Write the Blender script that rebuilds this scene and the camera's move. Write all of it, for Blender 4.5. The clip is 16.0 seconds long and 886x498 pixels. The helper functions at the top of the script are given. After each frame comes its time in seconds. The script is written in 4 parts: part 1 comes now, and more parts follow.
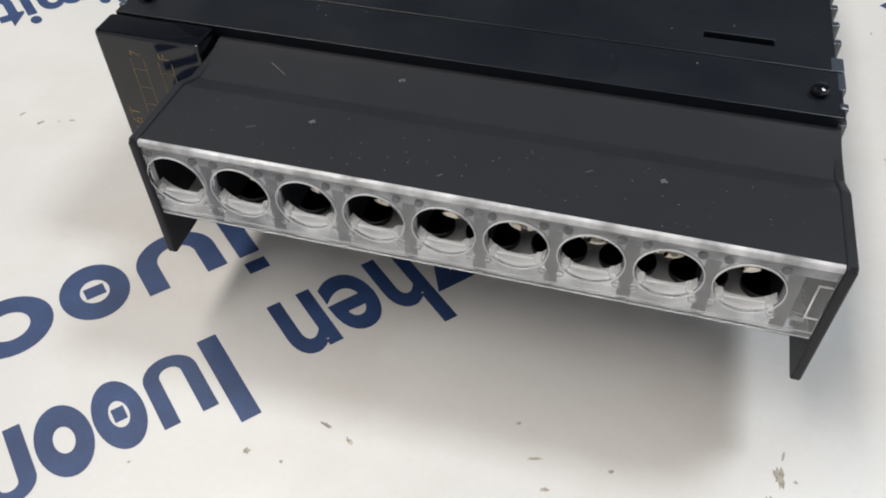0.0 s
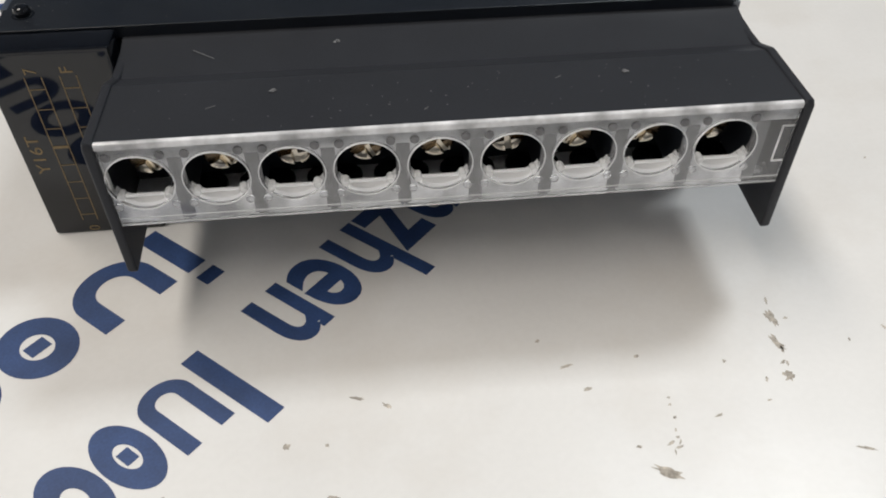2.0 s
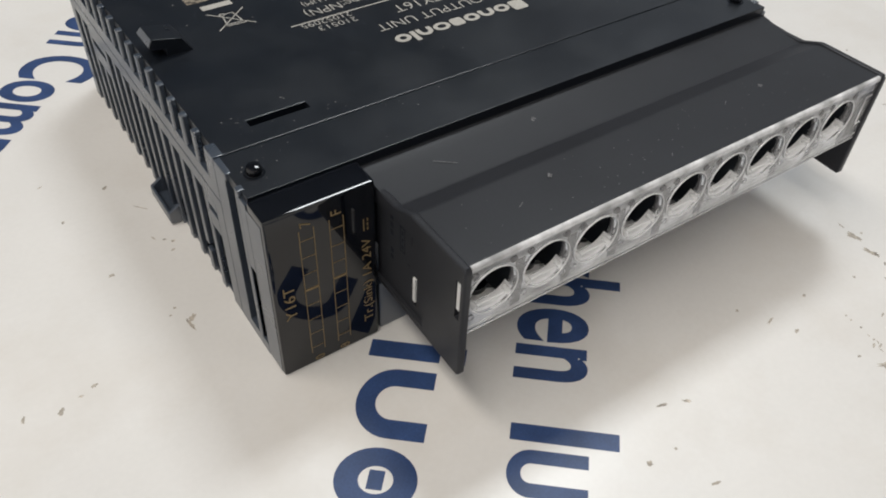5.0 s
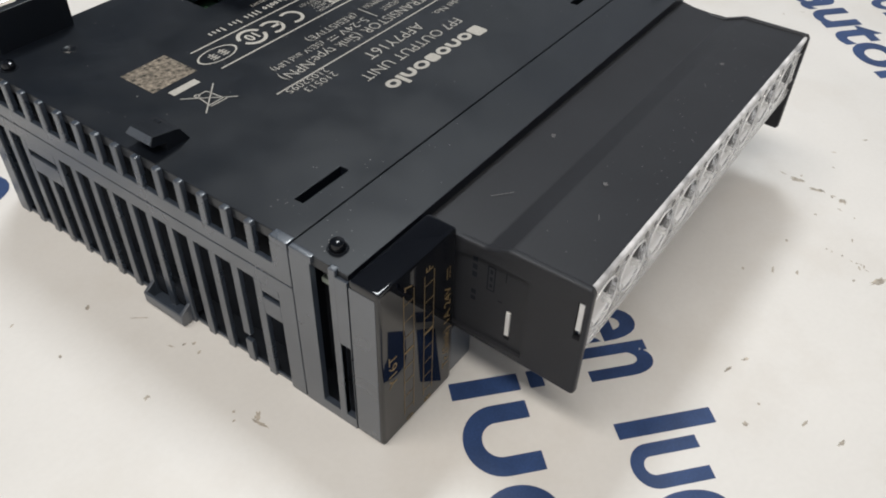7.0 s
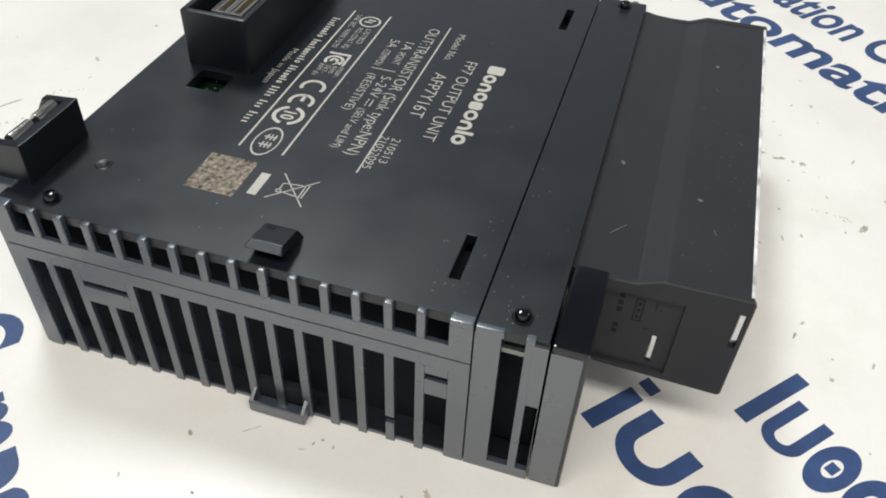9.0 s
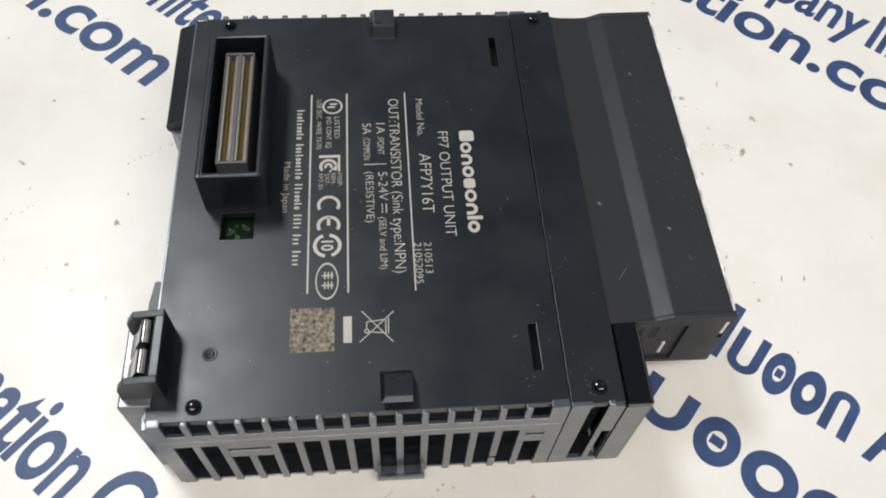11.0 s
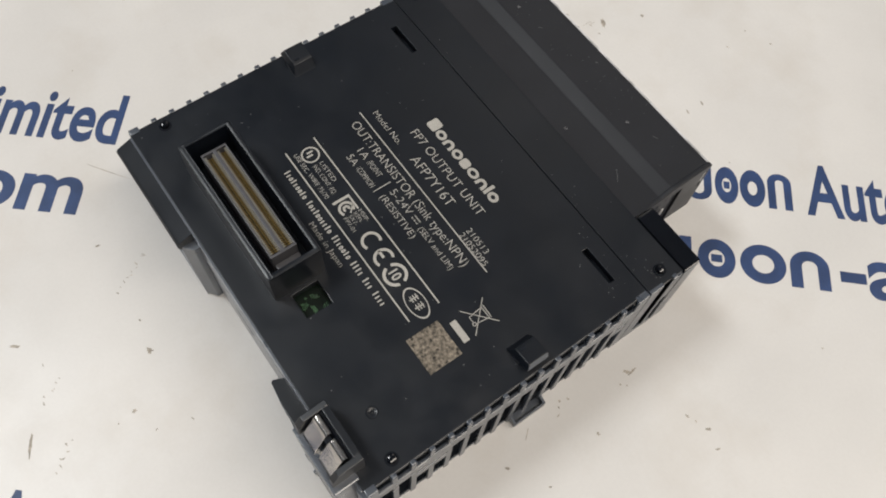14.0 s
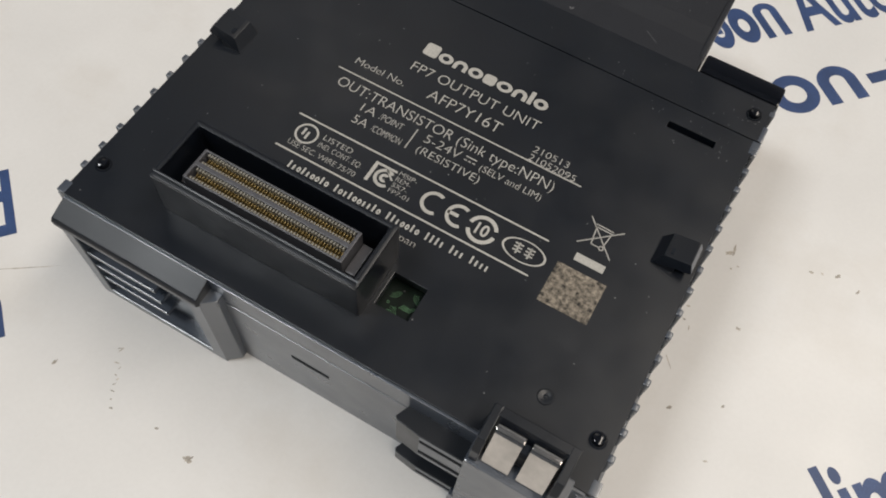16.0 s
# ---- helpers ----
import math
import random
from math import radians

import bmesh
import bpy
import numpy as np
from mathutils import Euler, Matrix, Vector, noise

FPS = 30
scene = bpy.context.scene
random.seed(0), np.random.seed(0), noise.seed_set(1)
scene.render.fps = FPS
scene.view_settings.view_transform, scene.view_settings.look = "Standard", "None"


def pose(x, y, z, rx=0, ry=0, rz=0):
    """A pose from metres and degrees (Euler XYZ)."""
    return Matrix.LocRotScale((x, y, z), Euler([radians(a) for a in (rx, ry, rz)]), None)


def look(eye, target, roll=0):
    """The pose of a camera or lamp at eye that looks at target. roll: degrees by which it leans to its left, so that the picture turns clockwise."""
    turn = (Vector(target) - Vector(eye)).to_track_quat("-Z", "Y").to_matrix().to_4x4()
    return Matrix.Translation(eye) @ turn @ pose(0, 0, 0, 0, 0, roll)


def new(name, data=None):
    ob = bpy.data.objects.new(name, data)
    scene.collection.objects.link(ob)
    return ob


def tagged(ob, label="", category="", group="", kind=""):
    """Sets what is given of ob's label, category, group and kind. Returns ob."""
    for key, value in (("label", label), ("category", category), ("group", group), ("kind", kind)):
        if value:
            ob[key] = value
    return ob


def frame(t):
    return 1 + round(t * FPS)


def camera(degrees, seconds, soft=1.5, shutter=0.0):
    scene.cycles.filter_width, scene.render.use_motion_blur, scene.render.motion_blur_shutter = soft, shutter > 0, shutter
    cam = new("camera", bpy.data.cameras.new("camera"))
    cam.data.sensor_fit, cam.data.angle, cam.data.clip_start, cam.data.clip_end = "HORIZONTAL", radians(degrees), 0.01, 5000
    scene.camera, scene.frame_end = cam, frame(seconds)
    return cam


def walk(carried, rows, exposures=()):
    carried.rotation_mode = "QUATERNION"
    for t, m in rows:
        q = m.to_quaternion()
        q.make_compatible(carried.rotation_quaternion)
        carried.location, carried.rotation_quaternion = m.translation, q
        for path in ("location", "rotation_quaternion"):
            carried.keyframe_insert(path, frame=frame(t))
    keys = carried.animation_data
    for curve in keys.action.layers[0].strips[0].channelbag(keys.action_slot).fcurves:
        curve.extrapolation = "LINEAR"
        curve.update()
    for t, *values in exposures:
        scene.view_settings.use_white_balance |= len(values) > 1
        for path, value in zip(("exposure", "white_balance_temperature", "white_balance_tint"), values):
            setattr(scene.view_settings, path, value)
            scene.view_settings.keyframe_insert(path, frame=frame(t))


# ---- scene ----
cam = camera(57.06, 16.0, soft=1.9)
PATH = [
    (0, (0.06710, -0.07677, 0.08521), (0.04836, -0.01135, 0.01193), -0.96),
    (0.5, (0.05990, -0.07790, 0.07798), (0.04764, -0.00927, 0.00629), -0.96),
    (1, (0.05564, -0.07975, 0.07425), (0.05013, -0.00986, 0.00295), -0.84),
    (1.5, (0.04979, -0.08318, 0.07521), (0.05153, -0.01294, 0.00406), -0.19),
    (2, (0.04357, -0.08690, 0.07756), (0.05095, -0.01606, 0.00737), 0.05),
    (2.5, (0.03042, -0.09082, 0.08143), (0.04484, -0.02127, 0.01104), 1.58),
    (3, (0.01415, -0.08880, 0.08433), (0.03476, -0.02137, 0.01342), 2.69),
    (3.5, (0.00346, -0.08639, 0.08751), (0.02960, -0.02127, 0.01627), 2.98),
    (4, (-0.00653, -0.08031, 0.08811), (0.02540, -0.01648, 0.01807), 2.74),
    (4.2, (-0.01014, -0.07688, 0.08880), (0.02373, -0.01432, 0.01853), 2.81),
    (6.3, (-0.03994, -0.05174, 0.09201), (0.01501, -0.00292, 0.02421), 2.09),
    (6.5, (-0.04134, -0.04860, 0.09224), (0.01493, -0.00139, 0.02437), 1.88),
    (7, (-0.04761, -0.04107, 0.09196), (0.01299, 0.00105, 0.02448), 1.95),
    (7.5, (-0.05173, -0.03327, 0.09307), (0.01217, 0.00384, 0.02569), 1.87),
    (8, (-0.05403, -0.02323, 0.09365), (0.01276, 0.00843, 0.02628), 2.03),
    (8.5, (-0.05892, -0.01192, 0.09375), (0.01025, 0.01409, 0.02638), 2.36),
    (9, (-0.06378, 0.00013, 0.09942), (0.00702, 0.01985, 0.03161), 2.73),
    (9.5, (-0.06618, 0.01155, 0.10168), (0.00452, 0.02450, 0.03216), 3.14),
    (10, (-0.06353, 0.02284, 0.11456), (0.00409, 0.02899, 0.04114), 2.82),
    (10.2, (-0.06100, 0.02757, 0.12359), (0.00436, 0.03048, 0.04796), 3.32),
    (12.3, (-0.02847, 0.05633, 0.17242), (0.00867, 0.04250, 0.08061), 3.07),
    (12.5, (-0.02728, 0.05853, 0.17397), (0.00931, 0.04367, 0.08210), 2.93),
    (13, (-0.02454, 0.06502, 0.17438), (0.01036, 0.04663, 0.08249), 3.67),
    (13.5, (-0.02244, 0.07270, 0.17637), (0.01115, 0.05056, 0.08481), 4.20),
    (14, (-0.02244, 0.08725, 0.17633), (0.01000, 0.05929, 0.08597), 5.61),
    (14.5, (-0.02039, 0.10727, 0.16584), (0.01004, 0.07219, 0.07727), 7.19),
    (15, (-0.01879, 0.12022, 0.15802), (0.00800, 0.07989, 0.07052), 7.85),
    (15.5, (-0.00545, 0.12373, 0.14792), (0.01734, 0.08084, 0.06050), 7.76),
    (16, (0.01236, 0.11162, 0.13822), (0.03062, 0.06887, 0.04969), 7.27),
]
walk(cam, [(t, look(eye, target, roll)) for t, eye, target, roll in PATH],
     exposures=[(0.0, 0.12, 6530, 9.4), (2.5, 0.05, 6640, 9.2), (4.2, 0.03, 6660, 9.2), (7.5, 0.20, 6650, 9.2), (9.0, 0.42, 6630, 7.0),
                (10.2, 0.45, 6640, 6.8), (12.3, -0.06, 6880, 10.5), (16.0, -0.07, 6820, 10.5)])

# ---- light: a bright workshop room with ceiling light panels ----
world = bpy.data.worlds.new("room_light")
scene.world = world
world.use_nodes = True
world.node_tree.nodes["Background"].inputs[0].default_value = (0.9, 0.95, 1.0, 1)
world.node_tree.nodes["Background"].inputs[1].default_value = 0.25


def area_lamp(name, eye, target, wide, deep, power, colour):
    data = bpy.data.lights.new(name, "AREA")
    data.shape, data.size, data.size_y = "RECTANGLE", wide, deep
    data.energy, data.color = power, colour
    ob = new(name, data)
    ob.matrix_world = look(eye, target)
    return ob


# a cool ceiling lamp, a broad warm one over the west side and a small one to the south-east
area_lamp("unseen_ceiling_lamp", (0.84, 0.70, 1.75), (0.84, 0.70, 0.0), 0.60, 0.36, 16, (0.89, 0.95, 1.0))
area_lamp("unseen_ceiling_lamp", (-0.68, -0.22, 1.75), (-0.68, -0.22, 0.0), 0.40, 2.2, 26, (1.0, 0.94, 0.865))
# Added fill, no known lamp: lifts the south side and the top's sheen.
area_lamp("unseen_ceiling_lamp", (0.95, -1.15, 1.75), (0.95, -1.15, 0.0), 0.7, 0.7, 1.7, (1.0, 0.955, 0.90))


# ---- materials ----
def material(name, colour, rough, metal=0.0, grain=0.0, grain_scale=800.0, spread=0.0, spread_scale=60.0, relief=0.0, relief_scale=1500.0,
             coat=0.0, specular=0.5, clear=0.0, ior=1.5, rough_spread=0.0):
    m = bpy.data.materials.new(name)
    m.use_nodes = True
    nodes, links = m.node_tree.nodes, m.node_tree.links
    b = nodes["Principled BSDF"]
    b.inputs["Base Color"].default_value = (*colour, 1)
    b.inputs["Roughness"].default_value = rough
    b.inputs["Metallic"].default_value = metal
    b.inputs["Coat Weight"].default_value = coat
    b.inputs["Specular IOR Level"].default_value = specular
    b.inputs["Transmission Weight"].default_value = clear
    b.inputs["IOR"].default_value = ior
    co = nodes.new("ShaderNodeTexCoord")

    def noise_at(scale, detail=3.0):
        n = nodes.new("ShaderNodeTexNoise")
        n.inputs["Scale"].default_value, n.inputs["Detail"].default_value = scale, detail
        links.new(co.outputs["Object"], n.inputs["Vector"])
        return n

    def scaled(socket, low, high):
        r = nodes.new("ShaderNodeMapRange")
        r.inputs["From Min"].default_value, r.inputs["From Max"].default_value = 0.3, 0.7
        r.inputs["To Min"].default_value, r.inputs["To Max"].default_value = low, high
        links.new(socket, r.inputs["Value"])
        return r.outputs["Result"]

    if grain or spread:
        fine = scaled(noise_at(grain_scale).outputs["Fac"], 1 - grain, 1 + grain)
        broad = scaled(noise_at(spread_scale, 5.0).outputs["Fac"], 1 - spread, 1 + spread)
        mul = nodes.new("ShaderNodeMath")
        mul.operation = "MULTIPLY"
        links.new(fine, mul.inputs[0]), links.new(broad, mul.inputs[1])
        mix = nodes.new("ShaderNodeVectorMath")
        mix.operation = "SCALE"
        mix.inputs[0].default_value = colour
        links.new(mul.outputs[0], mix.inputs["Scale"])
        links.new(mix.outputs[0], b.inputs["Base Color"])
    if rough_spread:
        links.new(scaled(noise_at(spread_scale * 1.7, 5.0).outputs["Fac"], rough - rough_spread, rough + rough_spread), b.inputs["Roughness"])
    if relief:
        bump = nodes.new("ShaderNodeBump")
        bump.inputs["Strength"].default_value, bump.inputs["Distance"].default_value = relief, 0.0001
        links.new(noise_at(relief_scale, 4.0).outputs["Fac"], bump.inputs["Height"])
        links.new(bump.outputs["Normal"], b.inputs["Normal"])
    return m


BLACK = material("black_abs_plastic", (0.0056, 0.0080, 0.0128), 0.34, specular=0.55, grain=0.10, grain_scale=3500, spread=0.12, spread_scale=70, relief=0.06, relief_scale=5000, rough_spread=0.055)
COVER = material("satin_black_plastic", (0.0280, 0.0295, 0.0345), 0.38, specular=0.22, grain=0.05, grain_scale=3000, spread=0.07, spread_scale=70, relief=0.05, relief_scale=5000, rough_spread=0.04)
# The same black plastic; table light on upright faces is put into this grey.
SIDE = material("table_lit_abs_plastic", (0.039, 0.052, 0.074), 0.30, specular=1.0, ior=1.7, grain=0.04, grain_scale=3500, spread=0.08, spread_scale=80, relief=0.05, relief_scale=5000, rough_spread=0.05)
GLOSS = material("polished_black_plastic", (0.004, 0.005, 0.008), 0.035, specular=0.55, spread=0.2, spread_scale=60, rough_spread=0.012)
# Matt near-black: the shade inside slots and holes is put into this colour.
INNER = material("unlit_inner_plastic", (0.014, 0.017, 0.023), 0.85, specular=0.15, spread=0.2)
PRINT = material("pale_laser_print", (0.47, 0.455, 0.42), 0.6, grain=0.12, grain_scale=4000, spread=0.08)
GOLD = material("gold_print", (0.24, 0.165, 0.07), 0.5, grain=0.15, grain_scale=4000)
TAN = material("tan_laser_patch", (0.165, 0.14, 0.11), 0.65, grain=1.0, grain_scale=1500, spread=0.25, spread_scale=900)
CLEAR = material("clear_moulded_polycarbonate", (0.96, 0.97, 0.99), 0.04, clear=0.95, ior=1.45, relief=0.9, relief_scale=420)
# Milky and blotchy: light scattered in the clear cover is put into it.
FROST = material("scattered_light_backing", (0.76, 0.77, 0.79), 0.22, clear=0.30, ior=1.45, relief=0.7, relief_scale=350, spread=0.55, spread_scale=260)
# The crest's patchy highlights are put into a whiter, uneven colour.
CREST = material("highlight_white_crest", (0.97, 0.97, 0.99), 0.10, clear=0.35, ior=1.45, relief=0.6, relief_scale=420, spread=0.55, spread_scale=260)
GLASS = material("clear_polycarbonate", (0.97, 0.98, 1.0), 0.06, clear=0.92, ior=1.4)
PALE = material("translucent_moulded_plastic", (0.90, 0.90, 0.91), 0.40, clear=0.10, ior=1.3, grain=0.03)
POST = material("cloudy_clear_post", (0.86, 0.87, 0.88), 0.12, clear=0.55, ior=1.45, relief=0.4, relief_scale=500)
# Screw nickel darkened by the dim cavity that it mirrors.
DIM_NICKEL = material("dim_mirror_nickel", (0.20, 0.15, 0.10), 0.22, metal=1.0, grain=0.2, relief=0.8, relief_scale=400)
# Whiter than the clear plastic: light caught at the edges is painted in.
EDGE = material("edge_lit_clear_plastic", (0.97, 0.98, 1.0), 0.05, clear=0.22, ior=1.45)
NICKEL = material("nickel_plate", (0.93, 0.86, 0.74), 0.12, metal=1.0, grain=0.05, relief=0.9, relief_scale=300)
STEEL = material("spring_steel", (0.60, 0.57, 0.54), 0.15, metal=1.0, grain=0.06, spread=0.12, spread_scale=200, relief=0.25, relief_scale=900)
GILT = material("gold_contacts", (0.21, 0.145, 0.05), 0.35, metal=0.5)
TIP = material("bright_pin_tip", (0.38, 0.36, 0.31), 0.3, metal=0.5)
GREYP = material("grey_connector_plastic", (0.085, 0.085, 0.095), 0.40, grain=0.1)
STUD = material("clear_grey_stud", (0.22, 0.22, 0.23), 0.25, clear=0.35, spread=0.3, spread_scale=900)
BOARD = material("green_circuit_board", (0.0015, 0.007, 0.004), 0.45, specular=0.3, spread=0.5, spread_scale=900)
TRACE = material("pale_board_trace", (0.12, 0.28, 0.14), 0.4, grain=0.1)
INK = material("blue_printed_ink", (0.030, 0.064, 0.175), 0.45, grain=0.12, grain_scale=3000, spread=0.22, spread_scale=150)
WORN = material("worn_grey_mark", (0.46, 0.415, 0.36), 0.8, grain=0.25, grain_scale=2500, spread=0.4, spread_scale=700)
BOARDEDGE = material("pale_board_edge", (0.42, 0.47, 0.40), 0.5, grain=0.2, grain_scale=2000)
TAB = material("white_translucent_tab", (0.74, 0.74, 0.73), 0.35, grain=0.05, spread=0.12, spread_scale=300)
CHIP = material("pale_plastic_scuff", (0.17, 0.17, 0.175), 0.8, grain=0.5, grain_scale=5000)
SPECK = material("dust_speck", (0.20, 0.20, 0.20), 0.8)
# Tones of the unseen room, each set by the light it should send back.
CEIL = material("unseen_ceiling_grey", (0.42, 0.45, 0.495), 0.8, grain=0.03, grain_scale=200, spread=0.04, spread_scale=2)
WALL = material("unseen_wall_pale", (0.78, 0.80, 0.84), 0.8, grain=0.03, grain_scale=200, spread=0.04, spread_scale=2)
SHADE = material("unseen_wall_dim", (0.44, 0.46, 0.50), 0.8, grain=0.03, grain_scale=200, spread=0.04, spread_scale=2)
NORTHW = material("unseen_wall_dark", (0.22, 0.245, 0.285), 0.8, grain=0.03, grain_scale=200, spread=0.04, spread_scale=2)
FLOORM = material("grey_floor_tile", (0.58, 0.58, 0.57), 0.5, grain=0.05, spread=0.1, spread_scale=3)


def table_material():
    m = material("white_laminated_board", (0.80, 0.785, 0.765), 0.34, grain=0.012, grain_scale=1200, spread=0.045, spread_scale=28, relief=0.08, relief_scale=500, rough_spread=0.06)
    nodes, links = m.node_tree.nodes, m.node_tree.links
    b = nodes["Principled BSDF"]
    came = b.inputs["Base Color"].links[0].from_socket
    co = nodes.new("ShaderNodeTexCoord")
    # sparse small grey-brown specks of dirt
    n = nodes.new("ShaderNodeTexNoise")
    n.inputs["Scale"].default_value, n.inputs["Detail"].default_value, n.inputs["Roughness"].default_value = 190.0, 3.0, 0.55
    links.new(co.outputs["Object"], n.inputs["Vector"])
    r = nodes.new("ShaderNodeMapRange")
    r.inputs["From Min"].default_value, r.inputs["From Max"].default_value = 0.765, 0.81
    links.new(n.outputs["Fac"], r.inputs["Value"])
    mix = nodes.new("ShaderNodeMix")
    mix.data_type = "RGBA"
    links.new(r.outputs["Result"], mix.inputs["Factor"])
    links.new(came, mix.inputs["A"])
    mix.inputs["B"].default_value = (0.36, 0.31, 0.25, 1)
    # broad faint stains
    n2 = nodes.new("ShaderNodeTexNoise")
    n2.inputs["Scale"].default_value, n2.inputs["Detail"].default_value, n2.inputs["Roughness"].default_value = 34.0, 6.0, 0.6
    links.new(co.outputs["Object"], n2.inputs["Vector"])
    r2 = nodes.new("ShaderNodeMapRange")
    r2.inputs["From Min"].default_value, r2.inputs["From Max"].default_value, r2.inputs["To Max"].default_value = 0.50, 0.78, 0.55
    links.new(n2.outputs["Fac"], r2.inputs["Value"])
    stain = nodes.new("ShaderNodeMix")
    stain.data_type = "RGBA"
    links.new(r2.outputs["Result"], stain.inputs["Factor"])
    links.new(mix.outputs["Result"], stain.inputs["A"])
    stain.inputs["B"].default_value = (0.68, 0.635, 0.58, 1)
    links.new(stain.outputs["Result"], b.inputs["Base Color"])
    return m


TABLE = table_material()
CM = 0.01


# ---- building helpers (all sizes below are in centimetres) ----
def put_mesh(name, bm, mat, smooth=False):
    bmesh.ops.recalc_face_normals(bm, faces=bm.faces)
    for v in bm.verts:
        v.co *= CM
    me = bpy.data.meshes.new(name)
    bm.to_mesh(me)
    bm.free()
    me.materials.append(mat)
    if smooth:
        me.polygons.foreach_set("use_smooth", [True] * len(me.polygons))
        me.set_sharp_from_angle(angle=radians(38))
    return me


def part(name, bm, mat, parent, label="", smooth=False):
    """One mesh under a thing or under a part; the mesh is given in the world's place."""
    ob = new(name, put_mesh(name, bm, mat, smooth))
    if parent is not None:
        ob.parent = parent
        ob.matrix_parent_inverse = Matrix.Translation(-parent.location) if parent.type == "EMPTY" else Matrix.Identity(4)
    if smooth:
        ob.modifiers.new("even_normals", "WEIGHTED_NORMAL").keep_sharp = True
    return tagged(ob, label)


def box(bm, x0, x1, y0, y1, z0, z1, bevel=0.0, seg=2):
    r = bmesh.ops.create_cube(bm, size=1.0)
    vs = r["verts"]
    for v in vs:
        v.co = Vector(((x0 + x1) / 2 + v.co.x * (x1 - x0), (y0 + y1) / 2 + v.co.y * (y1 - y0), (z0 + z1) / 2 + v.co.z * (z1 - z0)))
    if bevel:
        es = list({e for v in vs for e in v.link_edges})
        bmesh.ops.bevel(bm, geom=es, offset=bevel, segments=seg, affect="EDGES", profile=0.6)
    return bm


def boxes(*rows, bevel=0.0):
    bm = bmesh.new()
    for r in rows:
        box(bm, *r, bevel=bevel)
    return bm


def prism(profile, axis, a, b, bevel=0.0):
    """A polygon drawn in the two other axes and pulled along axis from a to b."""
    bm = bmesh.new()

    def place(p, s):
        q = list(p)
        q.insert("xyz".index(axis), s)
        return q
    low = [bm.verts.new(place(p, a)) for p in profile]
    top = [bm.verts.new(place(p, b)) for p in profile]
    n = len(profile)
    bm.faces.new(low[::-1]), bm.faces.new(top)
    for i in range(n):
        bm.faces.new((low[i], low[(i + 1) % n], top[(i + 1) % n], top[i]))
    bmesh.ops.recalc_face_normals(bm, faces=bm.faces)
    if bevel:
        bmesh.ops.bevel(bm, geom=list(bm.edges), offset=bevel, segments=2, affect="EDGES", profile=0.6)
    return bm


def plate(axis, a, b, outer, holes, bevel=0.0):
    """A slab across axis from a to b with rectangular holes; outer and holes are (u0, u1, v0, v1) in the two other axes."""
    us = sorted({outer[0], outer[1], *[min(max(h[k], outer[0]), outer[1]) for h in holes for k in (0, 1)]})
    vs = sorted({outer[2], outer[3], *[min(max(h[k], outer[2]), outer[3]) for h in holes for k in (2, 3)]})

    def solid(i, j):
        if not (0 <= i < len(us) - 1 and 0 <= j < len(vs) - 1):
            return False
        u, v = (us[i] + us[i + 1]) / 2, (vs[j] + vs[j + 1]) / 2
        return not any(h[0] < u < h[1] and h[2] < v < h[3] for h in holes)
    bm, known = bmesh.new(), {}

    def vert(i, j, s):
        if (i, j, s) not in known:
            q = [us[i], vs[j]]
            q.insert("xyz".index(axis), s)
            known[i, j, s] = bm.verts.new(q)
        return known[i, j, s]
    for i in range(len(us) - 1):
        for j in range(len(vs) - 1):
            if not solid(i, j):
                continue
            for s in (a, b):
                bm.faces.new([vert(i, j, s), vert(i + 1, j, s), vert(i + 1, j + 1, s), vert(i, j + 1, s)])
            for di, dj, p, q in ((-1, 0, (0, 0), (0, 1)), (1, 0, (1, 0), (1, 1)), (0, -1, (0, 0), (1, 0)), (0, 1, (0, 1), (1, 1))):
                if not solid(i + di, j + dj):
                    bm.faces.new([vert(i + p[0], j + p[1], a), vert(i + q[0], j + q[1], a), vert(i + q[0], j + q[1], b), vert(i + p[0], j + p[1], b)])
    bmesh.ops.recalc_face_normals(bm, faces=bm.faces)
    if bevel:
        sharp = [e for e in bm.edges if len(e.link_faces) == 2 and e.calc_face_angle(0) > 0.5]
        bmesh.ops.bevel(bm, geom=sharp, offset=bevel, segments=2, affect="EDGES", profile=0.6, clamp_overlap=True)
    return bm


def carved(bm, *cutters):
    """The bmesh with the cutters' bodies taken out of it."""
    obs = []
    for b in (bm, *cutters):
        bmesh.ops.recalc_face_normals(b, faces=b.faces)
        me = bpy.data.meshes.new("carving")
        b.to_mesh(me)
        b.free()
        obs.append(new("carving", me))
    for c in obs[1:]:
        mod = obs[0].modifiers.new("cut", "BOOLEAN")
        mod.operation, mod.solver, mod.object = "DIFFERENCE", "EXACT", c
    bpy.context.view_layer.update()
    me = bpy.data.meshes.new_from_object(obs[0].evaluated_get(bpy.context.evaluated_depsgraph_get()))
    out = bmesh.new()
    out.from_mesh(me)
    for o in obs:
        d = o.data
        bpy.data.objects.remove(o)
        bpy.data.meshes.remove(d)
    bpy.data.meshes.remove(me)
    return out


def round_bar(bm, centre, axis, radius, length, seg=20, radius2=None, bevel=0.0):
    turn = {"x": Matrix.Rotation(radians(90), 4, "Y"), "y": Matrix.Rotation(radians(90), 4, "X"), "z": Matrix.Identity(4)}[axis]
    r = bmesh.ops.create_cone(bm, cap_ends=True, segments=seg, radius1=radius, radius2=radius if radius2 is None else radius2, depth=length,
                              matrix=Matrix.Translation(centre) @ turn)
    if bevel:
        es = [e for e in {e for v in r["verts"] for e in v.link_edges} if e.calc_face_angle(0) > 0.9]
        bmesh.ops.bevel(bm, geom=es, offset=bevel, segments=2, affect="EDGES", profile=0.5)
    return bm


